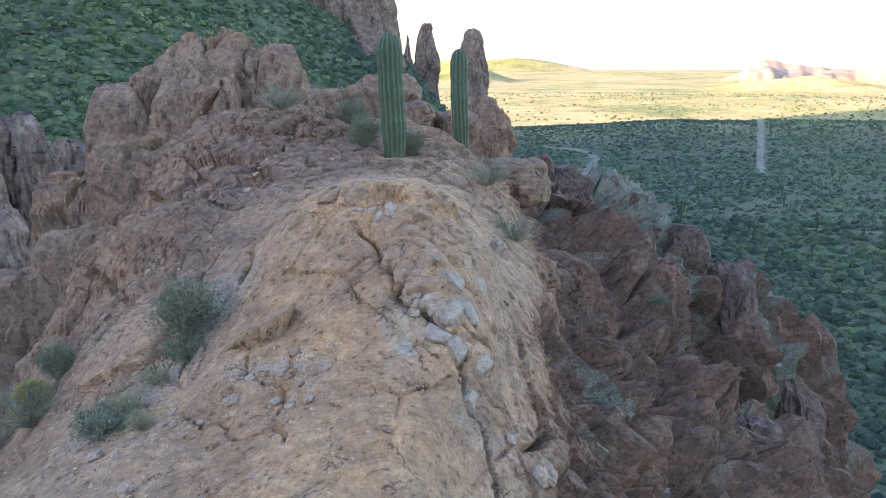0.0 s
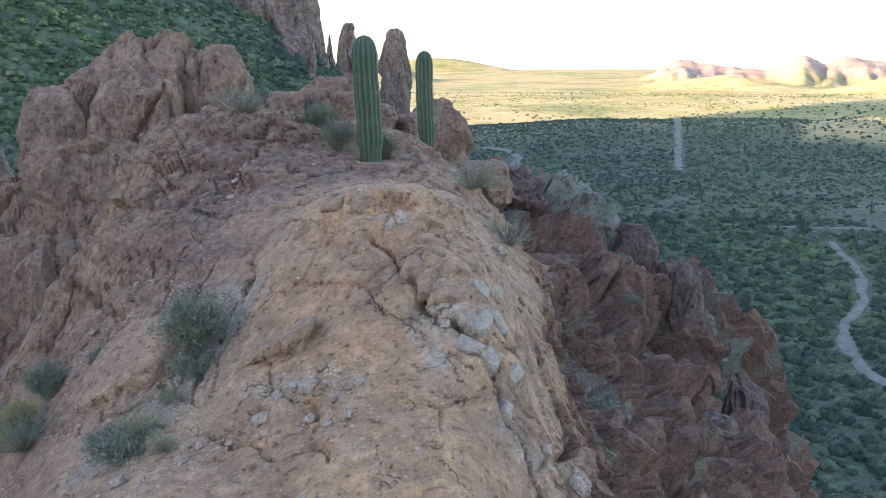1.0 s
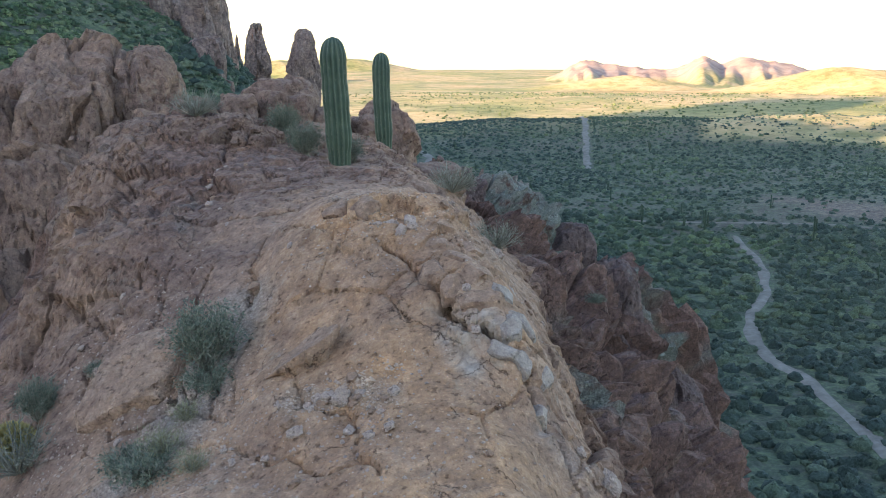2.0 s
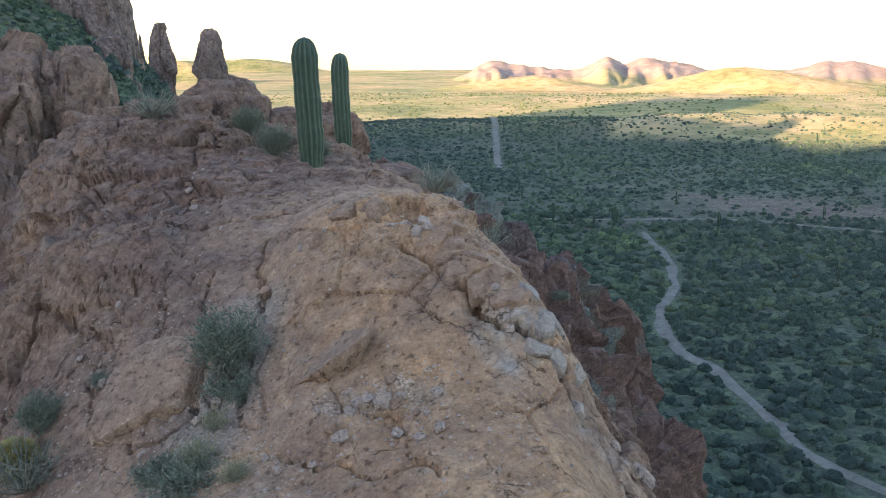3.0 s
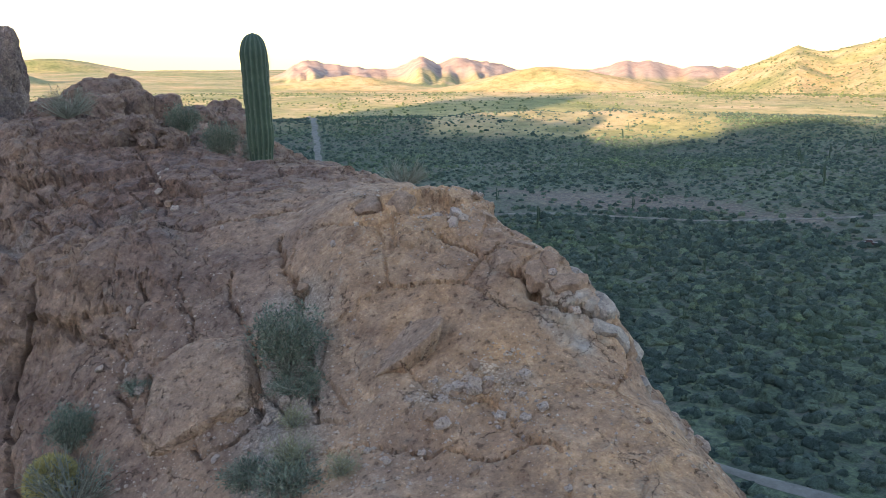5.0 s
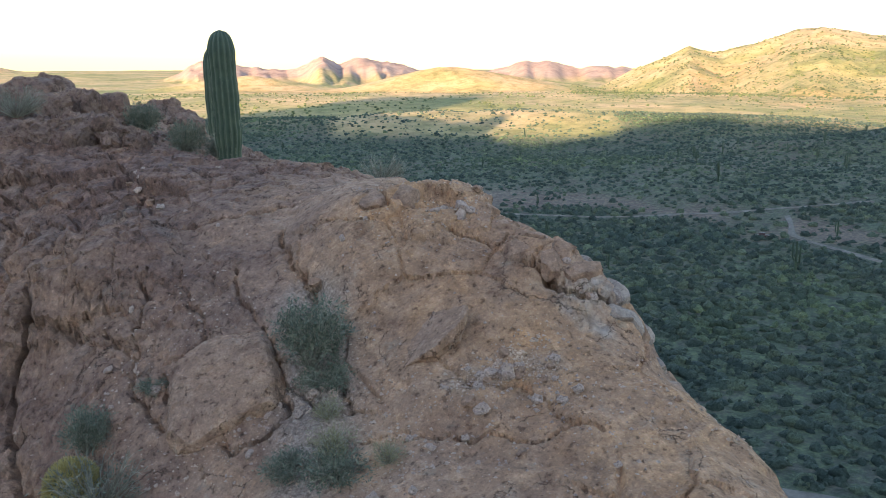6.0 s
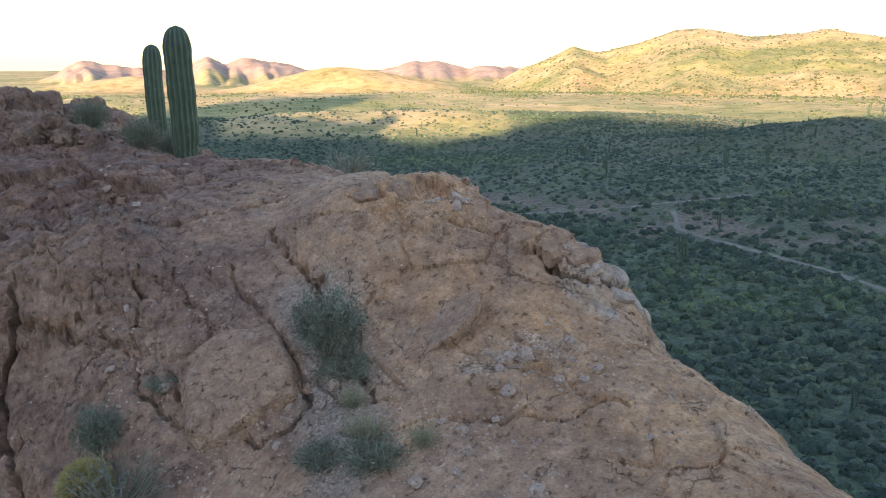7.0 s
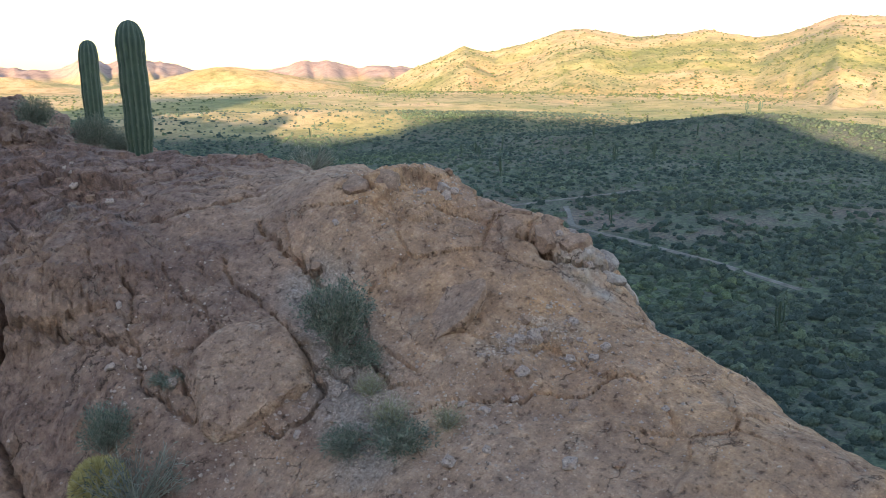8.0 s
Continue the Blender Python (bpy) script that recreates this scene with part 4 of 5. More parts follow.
shrub("shrub", "dry grey shrub on the rock crest", 0.55, 13.0, BARE, 20, 1.0)
shrub("shrub", "dry grey shrub on the rock crest", 0.9, 11.6, BARE, 220, 0.9)
shrub("shrub", "dry grey shrub beside broken rock blocks", -3.2, 18.6, BARE, 60, 1.3)


def column_cactus(name, label, x, y, top, radius, ribs, seed, lean=(0, 0), sunk=0.15):
    rng = np.random.default_rng(seed)
    at = on_ridge(x, y)
    height = top - at.z
    ob = thing(name, label, "cactus", at)
    ob.matrix_world = pose(at.x, at.y, at.z, lean[0], lean[1], 0)
    nu, nv = ribs * 8, 64
    t = np.linspace(0, 1, nv)
    z = -sunk + (height + sunk) * t
    prof = np.minimum(1.0, 0.78 + 0.35 * np.minimum(t / 0.45, 1)) * np.sqrt(np.clip(1 - np.clip((z - height + radius * 1.6) / (radius * 1.6), 0, 1) ** 2.3, 0, 1))
    prof *= 1 + 0.025 * np.sin(t * 23 + seed) + 0.015 * np.sin(t * 61)
    th = np.arange(nu) / nu * 2 * math.pi
    T, Z = np.meshgrid(th, z, indexing="ij")
    wave = 0.5 + 0.5 * np.cos(T * ribs)
    rr = radius * prof[None, :] * (0.86 + 0.14 * wave ** 0.8)
    bx, by = 0.02 * np.sin(Z * 2.1 + seed), 0.015 * np.cos(Z * 1.7 + seed)
    v = np.stack([rr * np.cos(T) + bx, rr * np.sin(T) + by, Z], -1).reshape(-1, 3)
    me = mesh_np("trunk", v, grid_faces(nu, nv, True), [M_CACTUS])
    attribute(me, "rib", (wave ** 5).ravel())
    part("trunk", me, ob)
    c, a, s = [], [], []
    for k in range(ribs):
        for zz in np.arange(0.05, height - 0.01, 0.035):
            i = int(np.clip(zz / height, 0, 1) * (nv - 1))
            ang = 2 * math.pi * k / ribs
            p = np.array([math.cos(ang) * radius * prof[i], math.sin(ang) * radius * prof[i], zz])
            for _ in range(4):
                c.append(p)
                a.append(np.array([math.cos(ang), math.sin(ang), 0.1]) + rng.normal(0, 0.7, 3))
    c, a = np.array(c), unit(np.array(a))
    s = unit(np.cross(a, rng.normal(0, 1, a.shape)))
    sp = mesh_np("spines", *blades(c, a, s, rng.uniform(0.012, 0.035, len(c)), np.full(len(c), 0.003)), [M_SPINE], False)
    tagged(part("spine_coat", sp, ob, "pale short spines along the ribs"), kind="stuff")
    return ob


column_cactus("column_cactus", "tall ribbed green column cactus on the crest", -0.8, 15.2, EYE + 0.41, 0.2, 15, 1, (0, -1.0))
column_cactus("column_cactus", "slimmer ribbed green column cactus on the crest", 0.34, 18.94, EYE + 0.2, 0.17, 13, 2, (0, -0.6))


def barrel_cactus(x, y, r):
    rng = np.random.default_rng(8)
    at = on_ridge(x, y)
    ob = thing("barrel_cactus", "round barrel cactus covered in yellow spines", "cactus", at)
    nu, nv, ribs = 144, 40, 18
    th, ph = np.arange(nu) / nu * 2 * math.pi, np.linspace(-0.5, 0.5 * math.pi - 0.01, nv)
    T, P = np.meshgrid(th, ph, indexing="ij")
    wave = 0.5 + 0.5 * np.cos(T * ribs)
    rr = r * np.cos(P) * (0.86 + 0.14 * wave)
    v = np.stack([rr * np.cos(T), rr * np.sin(T), r * 1.15 * (np.sin(P) + 0.4)], -1).reshape(-1, 3)
    me = mesh_np("body", v, grid_faces(nu, nv, True), [M_CACTUS])
    attribute(me, "rib", wave.ravel() ** 4)
    part("body", me, ob)
    n = 8000
    k, p = rng.integers(0, ribs, n), np.arcsin(rng.uniform(-0.3, 1, n))
    ang = 2 * math.pi * k / ribs + rng.normal(0, 0.03, n)
    nr = np.stack([np.cos(p) * np.cos(ang), np.cos(p) * np.sin(ang), np.sin(p)], 1)
    c = nr * r * np.array([1, 1, 1.15]) + np.array([0, 0, 0.4 * r * 1.15])
    a = unit(nr + rng.normal(0, 0.55, (n, 3)))
    tagged(part("spine_coat", mesh_np("spines", *blades(c, a, unit(np.cross(a, rng.normal(0, 1, (n, 3)))), rng.uniform(0.04, 0.08, n), np.full(n, 0.009)), [M_YSPINE], False), ob, "dense straw-yellow spines"), kind="stuff")


barrel_cactus(-4.39, 9.5, 0.2)

# ---------------------------------------------------------------- growth on the cliff
def cliff_growth():
    rng = np.random.default_rng(31)
    placed = 0
    while placed < 34:
        x, y = rng.uniform(1.6, 6.5), rng.uniform(8.5, 21)
        e = 0.2
        gx = float(ridge_z(np.array([x + e]), np.array([y]))[0] - ridge_z(np.array([x - e]), np.array([y]))[0]) / (2 * e)
        if abs(gx) < 2.6 and on_ridge(x, y).z > 46:
            shrub("shrub", "small grey-green shrub growing on the red cliff", x, y, (LOW, TUFT, LOW)[placed % 3], rng.uniform(0, 360), rng.uniform(0.5, 1.1), "shrubs on the cliff")
            placed += 1


cliff_growth()

# ---------------------------------------------------------------- loose stones
def lie(x, y, turn=0.0, sink=0.0, tilt=(0, 0)):
    """A pose on the rock, laid along its slope."""
    e = 0.12
    gx = float(ridge_z(np.array([x + e]), np.array([y]))[0] - ridge_z(np.array([x - e]), np.array([y]))[0]) / (2 * e)
    gy = float(ridge_z(np.array([x]), np.array([y + e]))[0] - ridge_z(np.array([x]), np.array([y - e]))[0]) / (2 * e)
    up = Vector((-gx, -gy, 1)).normalized()
    rot = up.to_track_quat("Z", "Y").to_matrix().to_4x4()
    at = on_ridge(x, y) - up * sink
    return Matrix.Translation(at) @ rot @ pose(0, 0, 0, tilt[0], tilt[1], turn)


def stone(name, label, x, y, size, turn=0.0, seed=0, tilt=(0, 0), fine=3, mat=None, square=3.2, sink=0.25, amp=0.12, group="", cut=0.78):
    ob = crag(name, label, (0, 0, 0), size, 0, seed, fine, square, 0.15, amp, 1.0, mat or M_STONE, category="stone", group=group, cut=cut)
    ob.matrix_world = lie(x, y, turn, sink * size[2], tilt)
    return ob


stone("stone", "pale flat stone lying on the slope", -1.72, 7.23, (0.15, 0.12, 0.05), 30, 3, (0, 0), 4)
stone("stone", "grey angular stone in the rubble", -1.35, 7.42, (0.17, 0.16, 0.12), 10, 4, (5, 10), 4)
stone("stone", "pale angular stone on the cliff edge", 0.92, 7.35, (0.26, 0.2, 0.15), 30, 6, (0, 5), 4)
stone("stone", "pale angular stone on the cliff edge", 0.8, 7.12, (0.2, 0.17, 0.12), 70, 7, (0, 5), 4)
stone("stone", "rounded grey stone perched on the crest", 0.62, 10.6, (0.24, 0.2, 0.2), 20, 8, (0, 0), 4)


def flake(label, x, y, outline, thick, rise):
    """A flat angular flake lying on the slope: flush along its upper side, standing proud and undercut where it rises."""
    rng = np.random.default_rng(9)
    p = np.asarray(outline, float)
    n = 10
    t = np.arange(n) / n
    ring = np.concatenate([p[k] + (p[(k + 1) % len(p)] - p[k]) * t[:, None] for k in range(len(p))])
    ring = ring + rng.normal(0, 0.006, ring.shape)
    m = len(ring)
    rows = [(0.8, -0.3), (0.84, 0.2), (0.97, 0.45), (1.0, 0.75), (0.99, 0.95), (0.96, 1.0), (0.85, 1.03), (0.7, 1.0), (0.5, 1.04), (0.3, 1.05), (0.12, 1.02), (0.01, 1.03)]
    uv = np.concatenate([ring * k for k, _ in rows])
    lift = np.clip(0.35 + (uv[:, 0] * rise[0] + uv[:, 1] * rise[1]) / 0.5, 0.08, 1.2)
    h = np.repeat([h for _, h in rows], m) * thick * lift
    q = np.stack([uv[:, 0], uv[:, 1], h], 1)
    h = h + 0.012 * fbm(q * 9.0, 3, 15) + 0.014 * fbm(q * 4.0, 2, 16)
    v = np.stack([uv[:, 0], uv[:, 1], ridge_z(x + uv[:, 0], y + uv[:, 1]) - float(ridge_z(np.array([x]), np.array([y]))[0]) + h], 1)
    f = []
    for r in range(len(rows) - 1):
        for k in range(m):
            f.append((r * m + k, r * m + (k + 1) % m, (r + 1) * m + (k + 1) % m, (r + 1) * m + k))
    ob = new("rock_flake", mesh_np("rock_flake", v, np.array(f), [M_ROCK], False))
    ob.matrix_world = Matrix.Translation((x, y, float(ridge_z(np.array([x]), np.array([y]))[0])))
    tagged(ob, label, "stone")


flake("lifted brown rock flake with a shadowed lower edge", -1.6, 8.08, [(0.14, 0.27), (0.3, -0.04), (0.22, -0.14), (0.02, -0.2), (-0.16, -0.22), (-0.34, -0.05), (-0.2, 0.16)], 0.25, (0.5, -0.86))
stone("boulder", "rounded orange-brown boulder bulging from the slope", -3.16, 9.18, (1.2, 1.42, 0.5), 33, 12, (0, 0), 6, M_ROCK, 4.0, 0.76, 0.04, "", 0.8)
for k, (bx, by, bw, mat) in enumerate(((-0.12, 7.84, 0.36, M_ROCK), (0.08, 7.62, 0.26, M_GREY), (0.22, 7.78, 0.3, M_GREY), (0.14, 7.42, 0.25, M_GREY), (-0.05, 7.44, 0.24, M_GREY), (0.34, 7.52, 0.25, M_GREY), (0.26, 7.22, 0.22, M_GREY), (0.44, 7.3, 0.2, M_ROCK),
                                       (-0.32, 8.12, 0.3, M_ROCK), (-0.08, 8.2, 0.3, M_ROCK), (0.12, 8.08, 0.3, M_GREY), (-0.44, 8.46, 0.28, M_ROCK), (-0.18, 8.58, 0.32, M_ROCK), (0.08, 8.5, 0.26, M_ROCK), (-0.36, 8.9, 0.26, M_ROCK), (0.0, 8.95, 0.24, M_ROCK),
                                       (-0.75, 9.35, 0.2, M_STONE), (-0.5, 9.3, 0.17, M_STONE), (-0.2, 9.25, 0.22, M_ROCK), (0.15, 9.3, 0.24, M_ROCK), (0.3, 9.05, 0.3, M_ROCK), (-0.62, 9.15, 0.16, M_STONE), (-0.9, 9.75, 0.3, M_ROCK), (-1.2, 9.95, 0.34, M_ROCK), (0.32, 8.75, 0.3, M_GREY))):
    stone("rock_block", "angular grey rock block fractured from the crest" if mat == M_GREY else "angular brown rock block fractured from the crest", bx, by, (bw * 1.25, bw * (0.85 + 0.08 * (k % 4)), 0.2), 37 * k, 80 + k, ((k % 3 - 1) * 5, (k % 5 - 2) * 4), 4, mat, 10.0, 0.78, 0.02, "fractured blocks on the crest", 0.7)
PILE = [(-2.95, 16.7, 0.6), (-2.65, 16.55, 0.62), (-2.35, 16.6, 0.66), (-2.12, 16.35, 0.45), (-1.95, 15.9, 0.4), (-2.5, 17.1, 0.7), (-2.05, 16.9, 0.55), (-2.8, 16.2, 0.35), (-2.3, 16.05, 0.34), (-1.8, 16.5, 0.36), (-3.3, 16.9, 0.6)]
for k, (bx, by, bw) in enumerate(PILE):
    stone("rock_block", "dark red angular block piled on the outcrop", bx, by, (bw * 1.3, bw, bw * (0.7 + 0.12 * (k % 3))), 31 * k, 140 + k, ((k % 3 - 1) * 8, (k % 5 - 2) * 6), 5, M_CRAG, 6.0, 0.3, 0.1, "piled blocks on the outcrop")
STONES = [stone("stone", "small broken stone lying on bare rock", -1.2 - 0.1 * k, 7.45, (0.1, 0.06 + 0.01 * k, 0.035 + 0.006 * k), 40 * k, 20 + k, (0, 0), 2, (M_STONE, M_ROCK)[k % 2], 5.0, 0.3, 0.2, "small stones on the ridge") for k in range(5)]


def strew():
    rng = np.random.default_rng(77)
    patches = [(-1.45, 7.5, 0.22, 0.07, 22), (-1.15, 7.2, 0.1, 0.22, 9), (-0.6, 9.5, 0.5, 0.35, 30), (0.0, 9.6, 0.35, 0.3, 14), (-2.6, 8.4, 0.2, 0.3, 18), (-2.7, 7.6, 0.4, 0.35, 9),
               (-3.4, 8.6, 0.5, 0.2, 14), (-1.6, 6.6, 0.9, 0.5, 9), (0.75, 7.1, 0.2, 0.3, 10), (-3.6, 10.0, 0.3, 0.4, 12), (-3.0, 12.6, 0.6, 0.8, 18), (-0.2, 8.0, 0.3, 0.5, 14), (-2.2, 7.0, 0.6, 0.3, 14)]
    for px, py, sx, sy, count in patches:
        for _ in range(count):
            x, y = rng.normal(px, sx), rng.normal(py, sy)
            k = rng.uniform(0.3, 1.0) ** 1.8 * 1.35
            copy_thing(STONES[int(rng.integers(0, 5))], lie(x, y, rng.uniform(0, 360), 0.01, (rng.uniform(-12, 12), rng.uniform(-12, 12))) @ Matrix.Scale(k, 4))


strew()


def gravel():
    """Chips and grit too small to count, in the hollows."""
    rng = np.random.default_rng(78)
    c = []
    for px, py, sx, sy, count in ((-1.4, 7.5, 0.35, 0.1, 500), (-1.1, 7.2, 0.12, 0.3, 250), (-2.6, 8.3, 0.3, 0.5, 700), (-2.7, 7.5, 0.5, 0.4, 600), (-0.5, 9.4, 0.6, 0.5, 600), (-1.6, 6.5, 1.2, 0.7, 900), (-3.4, 9.9, 0.5, 0.6, 500), (-3.3, 8.7, 0.6, 0.2, 400)):
        c.append(np.stack([rng.normal(px, sx, count), rng.normal(py, sy, count)], 1))
    c = np.concatenate(c)
    p, _ = ridge_surface(c[:, 0], c[:, 1])
    n = len(p)
    base = np.array([[1, 0, 0], [-1, 0, 0], [0, 1, 0], [0, -1, 0], [0, 0, 0.8], [0, 0, -0.8]], float)
    tri = np.array([[0, 2, 4], [2, 1, 4], [1, 3, 4], [3, 0, 4], [2, 0, 5], [1, 2, 5], [3, 1, 5], [0, 3, 5]])
    size = 0.006 + 0.02 * rng.uniform(0, 1, (n, 1, 1)) ** 3
    v = base[None] * rng.uniform(0.5, 1.3, (n, 6, 1)) * size
    a = rng.uniform(0, 6.283, n)
    ca, sa = np.cos(a)[:, None], np.sin(a)[:, None]
    v = np.stack([v[..., 0] * ca - v[..., 1] * sa, v[..., 0] * sa + v[..., 1] * ca, v[..., 2]], -1) + p[:, None, :]
    f = (tri[None] + 6 * np.arange(n)[:, None, None]).reshape(-1, 3)
    tagged(new("gravel", mesh_np("gravel", v.reshape(-1, 3), f, [M_STONE], False)), "loose rock chips and gravel in the hollows", "gravel", kind="stuff")


gravel()

# ---------------------------------------------------------------- tracks and washes in the valley
WASH = [(139, 271), (131, 236), (117, 208), (99, 187), (92, 163), (94, 152), (88, 125), (86, 113), (92, 92), (104, 70)]
ROAD = [(262, 790), (151, 445)]
LANE = [(120, 306), (145, 291), (178, 277), (207, 233), (243, 212), (290, 190)]
FORK = [(252, 196), (238, 184), (230, 177), (227, 151), (221, 122), (212, 95)]
BROOK = [(60, 560), (85, 520), (75, 480), (60, 440)]


def rounded(line, step):
    """The line's corners cut four times, then even steps."""
    p = np.asarray(line, float)
    for _ in range(3):
        q = np.empty((2 * len(p) - 2, 2))
        q[0::2], q[1::2] = 0.75 * p[:-1] + 0.25 * p[1:], 0.25 * p[:-1] + 0.75 * p[1:]
        p = np.concatenate([p[:1], q, p[-1:]])
    d = np.concatenate([[0], np.cumsum(np.hypot(*np.diff(p, axis=0).T))])
    t = np.arange(0, d[-1], step)
    return np.stack([np.interp(t, d, p[:, 0]), np.interp(t, d, p[:, 1])], 1)


def track(name, label, line, width, seed, lift=0.3):
    c = rounded(line, 2.0)
    t = np.gradient(c, axis=0)
    n = unit(np.stack([t[:, 1], -t[:, 0]], 1))
    cols = []
    for k, u in enumerate(np.linspace(-0.5, 0.5, 5)):
        edge = width * u * (1 + 0.6 * vnoise(np.stack([c[:, 0] / 9, c[:, 1] / 9, np.full(len(c), k * 3.3)], 1), seed)) + width * 0.25 * vnoise(np.stack([c[:, 0] / 14, c[:, 1] / 14, c[:, 0] * 0], 1), seed + 5)
        p = c + n * edge[:, None]
        cols.append(np.stack([p[:, 0], p[:, 1], land(p[:, 0], p[:, 1]) + lift - 0.25 * abs(u) * 2], 1))
    v = np.stack(cols, 1).reshape(-1, 3)
    tagged(new(name, mesh_np(name, v, grid_faces(len(c), 5)[:, ::-1], [M_TRACK])), label, "track", kind="structure")


track("wash", "dry sandy wash winding through green scrub", WASH, 2.7, 1)
track("road", "straight pale dirt road across the valley", ROAD, 3.8, 2)
track("dirt_track", "narrow pale dirt track through scrub", LANE, 2.0, 3)
track("dirt_track", "narrow pale dirt track from a clearing", FORK, 2.0, 4)
track("wash", "thin pale wash far across the valley", BROOK, 5.0, 6)

# ---------------------------------------------------------------- scrub
def dome(rng, nu, nv, sprays, leaf):
    """One bush: a lumpy crown with leaf sprays standing out of it."""
    th, ph = np.arange(nu) / nu * 2 * math.pi, np.linspace(0.02, 0.56 * math.pi, nv)
    T, P = np.meshgrid(th, ph, indexing="ij")
    d = np.stack([np.sin(P) * np.cos(T), np.sin(P) * np.sin(T), np.cos(P)], -1).reshape(-1, 3)
    off = rng.uniform(0, 99, 3)
    r = 1 + 0.42 * fbm(d * 1.9 + off, 2, 7) + 0.22 * rng.uniform(-1, 1, len(d))
    v = d * r[:, None] * np.array([1, 1, 0.8]) + np.array([0, 0, 0.2])
    f = grid_faces(nu, nv, True)
    if sprays:
        nr = unit(rng.normal(0, 1, (sprays, 3)))
        nr[:, 2] = np.abs(nr[:, 2])
        c = nr * (1 + 0.42 * fbm(nr * 1.9 + off, 2, 7))[:, None] * np.array([1, 1, 0.8]) * rng.uniform(0.95, 1.15, (sprays, 1)) + np.array([0, 0, 0.2])
        a = unit(nr + rng.normal(0, 0.7, (sprays, 3)))
        bv, bf = blades(c - a * leaf * 0.5, a, unit(np.cross(a, rng.normal(0, 1, (sprays, 3)))), np.full(sprays, leaf * 1.3), np.full(sprays, leaf))
        f = np.concatenate([f, bf + len(v)])
        v = np.concatenate([v, bv])
    return v, f


def scatter(name, label, az0, az1, r0, r1, per_m2, nu, nv, sprays, leaf, size, seed, mat, patch=0.25, sets=14):
    rng = np.random.default_rng(seed)
    n = int(0.5 * radians(az1 - az0) * (r1 * r1 - r0 * r0) * per_m2)
    az, r = np.radians(rng.uniform(az0, az1, n)), np.sqrt(rng.uniform(r0 * r0, r1 * r1, n))
    x, y = r * np.sin(az), r * np.cos(az)
    p = np.stack([x, y, x * 0], 1)
    keep = (fbm(p / 30.0, 4, 81) + 0.5 * fbm(p / 140.0, 3, 82)) > -patch
    for line, gap in ((WASH, 2.2), (ROAD, 2.8), (LANE, 2.0), (FORK, 2.3), (BROOK, 3.0)):
        keep &= line_dist(p, line) > gap
    keep &= (line_dist(p + wander(p, 16, 30.0, 66), BARE_BAND) > 18 * (0.5 + rng.uniform(0, 1, n))) | (rng.uniform(0, 1, n) < 0.22)
    keep &= (fbm(p / np.array([40.0, 24.0, 1]), 6, 68) < 0.15) | (r < 300) | (rng.uniform(0, 1, n) < 0.6)
    x, y = x[keep], y[keep]
    z = land(x, y)
    keep = rng.uniform(0, 1, len(x)) > 0.8 * sunlit_mounds(x, y, z)
    x, y, z = x[keep], y[keep], z[keep]
    n = len(x)
    made = [dome(rng, nu, nv, sprays, leaf) for _ in range(sets)]
    kind = rng.integers(0, sets, n)
    turn, s = rng.uniform(0, 6.283, n), size * (0.45 + 0.9 * rng.uniform(0, 1, n) ** 1.5)
    V = np.stack([m[0] for m in made])[kind]
    ca, sa = np.cos(turn)[:, None], np.sin(turn)[:, None]
    V = np.stack([(V[:, :, 0] * ca - V[:, :, 1] * sa) * s[:, None] + x[:, None], (V[:, :, 0] * sa + V[:, :, 1] * ca) * s[:, None] + y[:, None], V[:, :, 2] * s[:, None] * rng.uniform(0.7, 1.1, (n, 1)) + z[:, None] - 0.15], -1)
    k = V.shape[1]
    F = (made[0][1][None] + k * np.arange(n)[:, None, None]).reshape(-1, 4)
    me = mesh_np(name, V.reshape(-1, 3), F, [mat], True)
    attribute(me, "tone", np.repeat(rng.uniform(0, 1, n), k))
    tagged(new(name, me), label, "shrubs", kind="stuff")
    print(name, n, len(F))


scatter("scrub", "dense grey-green desert scrub on the valley floor", -6, 80, 95, 340, 0.22, 6, 4, 3, 0.3, 1.35, 1, M_SCRUB, 1.2)
scatter("scrub", "dense grey-green desert scrub across the valley", -4, 79, 340, 720, 0.165, 4, 3, 0, 0.4, 1.12, 2, M_SCRUB, 0.9)
scatter("scrub", "distant thin scrub on sunlit flats", -4, 79, 720, 1500, 0.009, 5, 3, 0, 0.7, 1.3, 3, M_DRY_SCRUB, 0.1)
scatter("scrub", "sparse olive scrub on the sunlit hills", 40, 79, 1080, 1900, 0.007, 5, 3, 0, 0.7, 2.0, 5, M_DRY_SCRUB, 0.6)
scatter("hillside_scrub", "bright green scrub on the steep hillside", -31, -1, 95, 260, 1.1, 5, 3, 2, 0.45, 0.68, 4, M_HILL_SCRUB, 0.9)


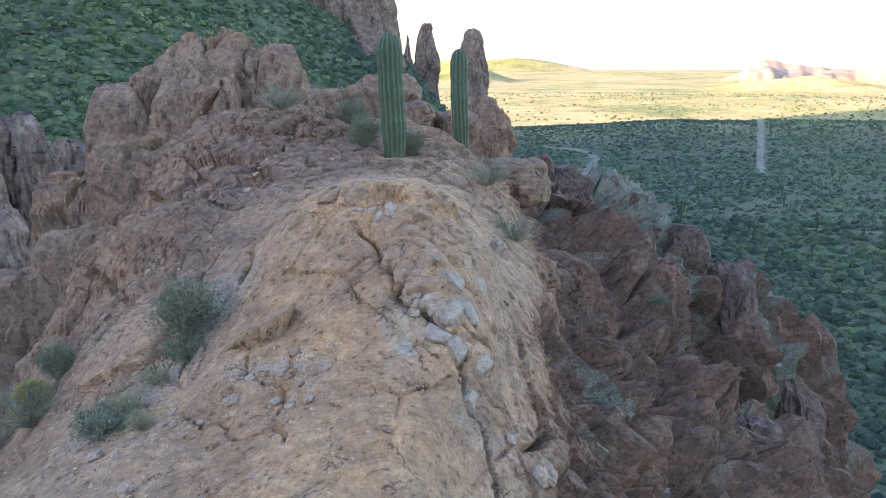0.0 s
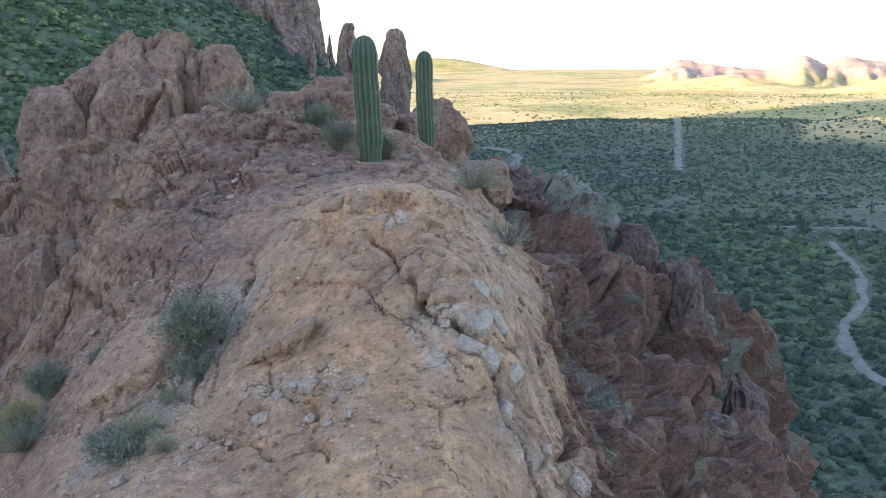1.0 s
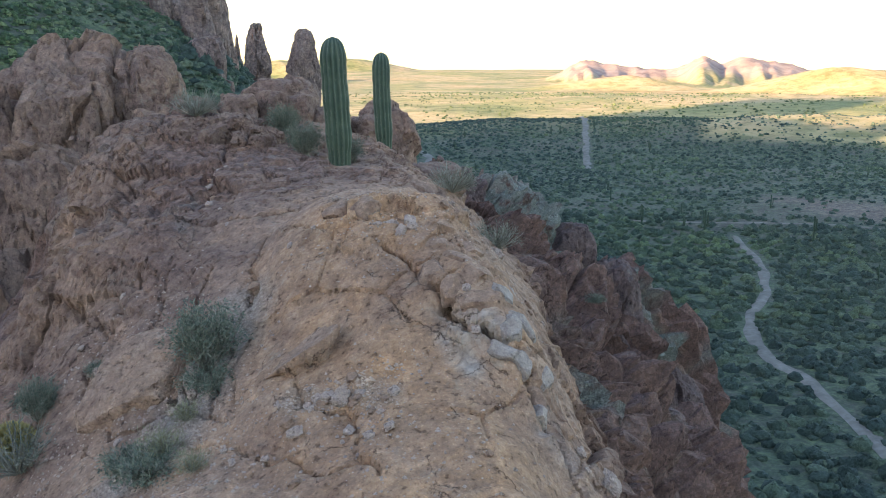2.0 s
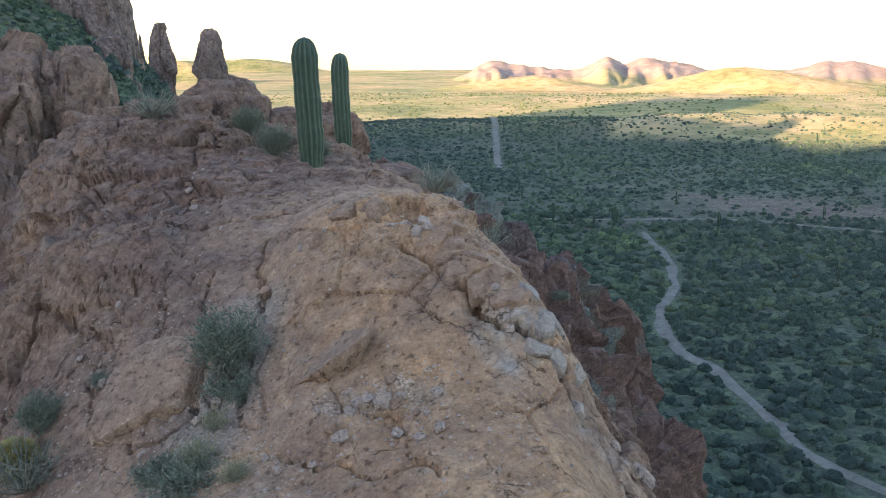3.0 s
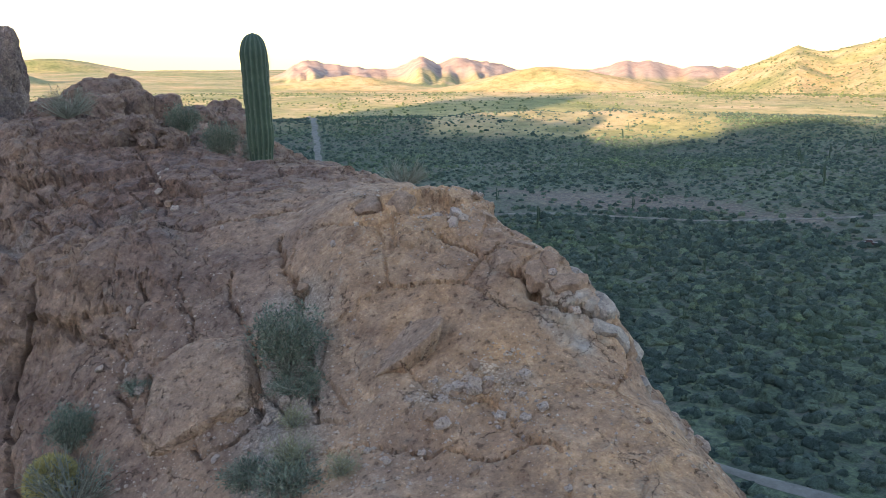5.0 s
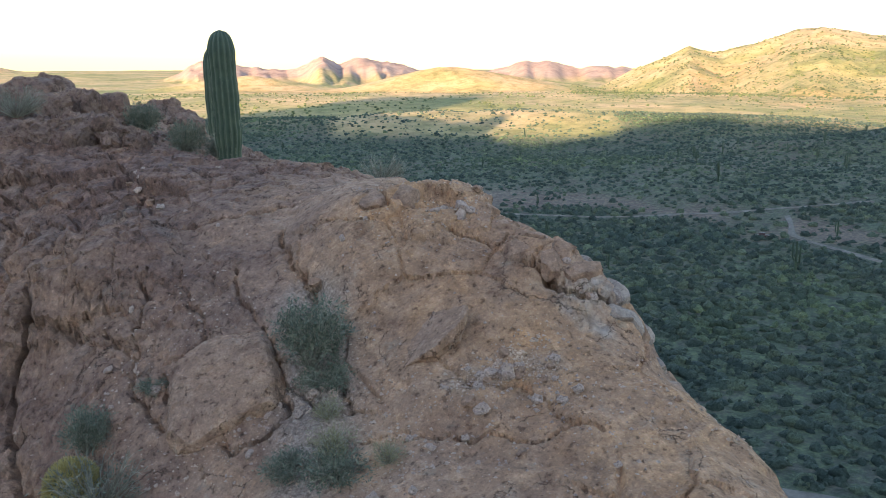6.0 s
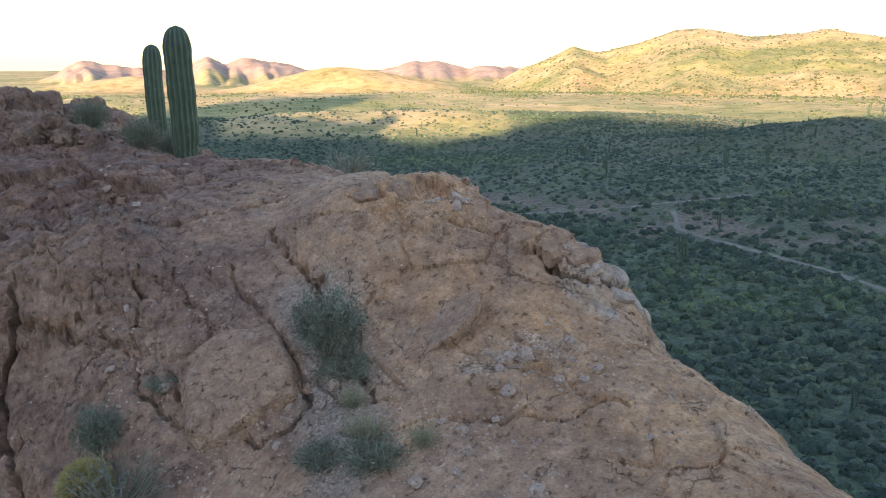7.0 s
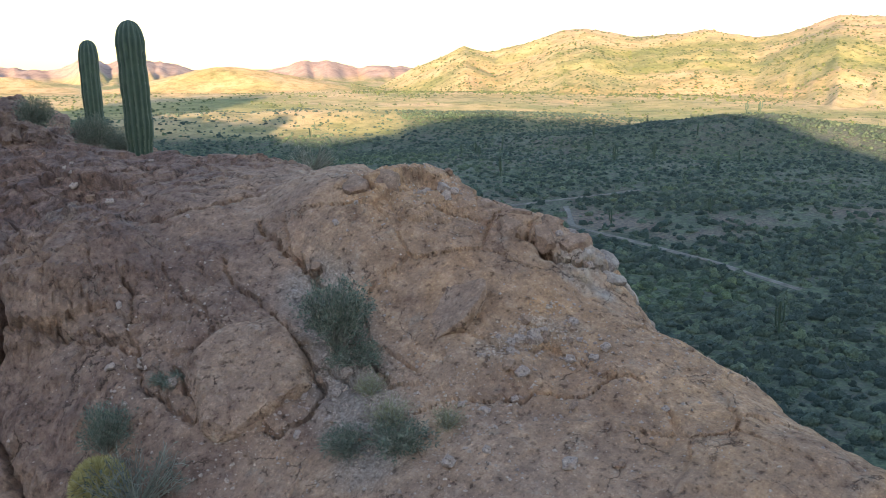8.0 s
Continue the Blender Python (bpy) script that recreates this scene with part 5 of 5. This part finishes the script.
def valley_cactus(seed):
    """A far column cactus with upright arms."""
    rng = np.random.default_rng(seed)
    ob = thing("column_cactus", "tall branched column cactus standing in valley scrub", "cactus", group="column cacti in the valley")
    h = rng.uniform(5.0, 7.5)
    t = np.linspace(0, 1, 8)
    trunk = np.stack([0 * t, 0 * t, h * t - 0.3], 1)
    v, f = tubes([trunk], [(0.3, 0.22)], 8)
    part("trunk", mesh_np("trunk", v, f, [M_CACTUS]), ob)
    for k in range(int(rng.integers(1, 5))):
        a, z0, up = rng.uniform(0, 6.28), h * rng.uniform(0.2, 0.4), h * rng.uniform(0.35, 0.6)
        d = np.array([math.cos(a), math.sin(a), 0])
        arm = np.stack([np.array([0, 0, z0]), d * 0.45 + [0, 0, z0 + 0.1], d * 0.75 + [0, 0, z0 + 0.6], d * 0.8 + [0, 0, z0 + up * 0.6], d * 0.8 + [0, 0, z0 + up]])
        v, f = tubes([arm], [(0.2, 0.16)], 7)
        part("arm", mesh_np("arm", v, f, [M_CACTUS]), ob)
    return ob


def plant_cacti():
    rng = np.random.default_rng(44)
    kinds = [valley_cactus(k) for k in range(4)]
    first = set(range(4))
    n = 0
    while n < 90:
        az, r = rng.uniform(6, 74), math.sqrt(rng.uniform(140 ** 2, 620 ** 2))
        x, y = polar(az, r)
        if min(line_dist(np.array([[x, y, 0]]), ln)[0] for ln in (WASH, ROAD, LANE, FORK)) < 5:
            continue
        m = pose(x, y, float(land([x], [y])[0]), 0, 0, rng.uniform(0, 360)) @ Matrix.Scale(rng.uniform(0.7, 1.15), 4)
        k = n % 4
        if k in first:
            kinds[k].matrix_world = m
            first.discard(k)
        else:
            copy_thing(kinds[k], m)
        n += 1


plant_cacti()


# ---------------------------------------------------------------- the parked vehicle
def box(name, size, at, mat, parent, cut=0.0):
    bm = bmesh.new()
    bmesh.ops.create_cube(bm, size=1.0, matrix=Matrix.Translation(at) @ Matrix.Diagonal((*size, 1)))
    if cut:
        for vert in bm.verts:
            if vert.co.z > at[2]:
                vert.co.x = at[0] + (vert.co.x - at[0]) * (1 - cut)
                vert.co.y = at[1] + (vert.co.y - at[1]) * (1 - cut * 0.6)
    bmesh.ops.bevel(bm, geom=bm.edges[:], offset=min(size) * 0.12, segments=2, affect="EDGES")
    me = bpy.data.meshes.new(name)
    bm.to_mesh(me)
    bm.free()
    me.materials.append(mat)
    return part(name, me, parent)


def plain(name, colour, rough):
    m, n, l, b = material(name, rough)
    co = n.new("ShaderNodeTexCoord").outputs["Object"]
    l.new(ramp(n, l, tex_noise(n, l, co, 3.0, 5), [(0.35, tuple(c * 0.8 for c in colour)), (0.65, colour)]), b.inputs["Base Color"])
    return m


def pickup(x, y, turn):
    paint, glass, tyre = plain("dusty_dark_paint", (0.055, 0.03, 0.03), 0.45), plain("dark_window_glass", (0.02, 0.022, 0.025), 0.1), plain("black_tyre_rubber", (0.025, 0.025, 0.025), 0.85)
    ob = thing("pickup_truck", "dusty dark maroon pickup parked in the clearing", "car", (x, y, float(land([x], [y])[0])))
    ob.matrix_world = ob.matrix_world @ pose(0, 0, 0, 0, 0, turn)
    box("body", (1.75, 4.6, 0.7), (0, 0, 0.75), paint, ob)
    box("cab", (1.6, 1.9, 0.7), (0, 0.2, 1.42), paint, ob, 0.22)
    box("windscreen", (1.3, 0.05, 0.42), (0, 1.06, 1.38), glass, ob)
    box("rear_window", (1.25, 0.05, 0.36), (0, -0.68, 1.38), glass, ob)
    for sx in (-0.8, 0.8):
        for sy in (-1.4, 1.45):
            bm = bmesh.new()
            bmesh.ops.create_cone(bm, cap_ends=True, segments=16, radius1=0.37, radius2=0.37, depth=0.25, matrix=Matrix.Translation((sx, sy, 0.37)) @ Matrix.Rotation(radians(90), 4, "Y"))
            bmesh.ops.bevel(bm, geom=bm.edges[:], offset=0.03, segments=1, affect="EDGES")
            me = bpy.data.meshes.new("wheel")
            bm.to_mesh(me)
            bm.free()
            me.materials.append(tyre)
            part("wheel", me, ob)


pickup(222.5, 182.3, 35)
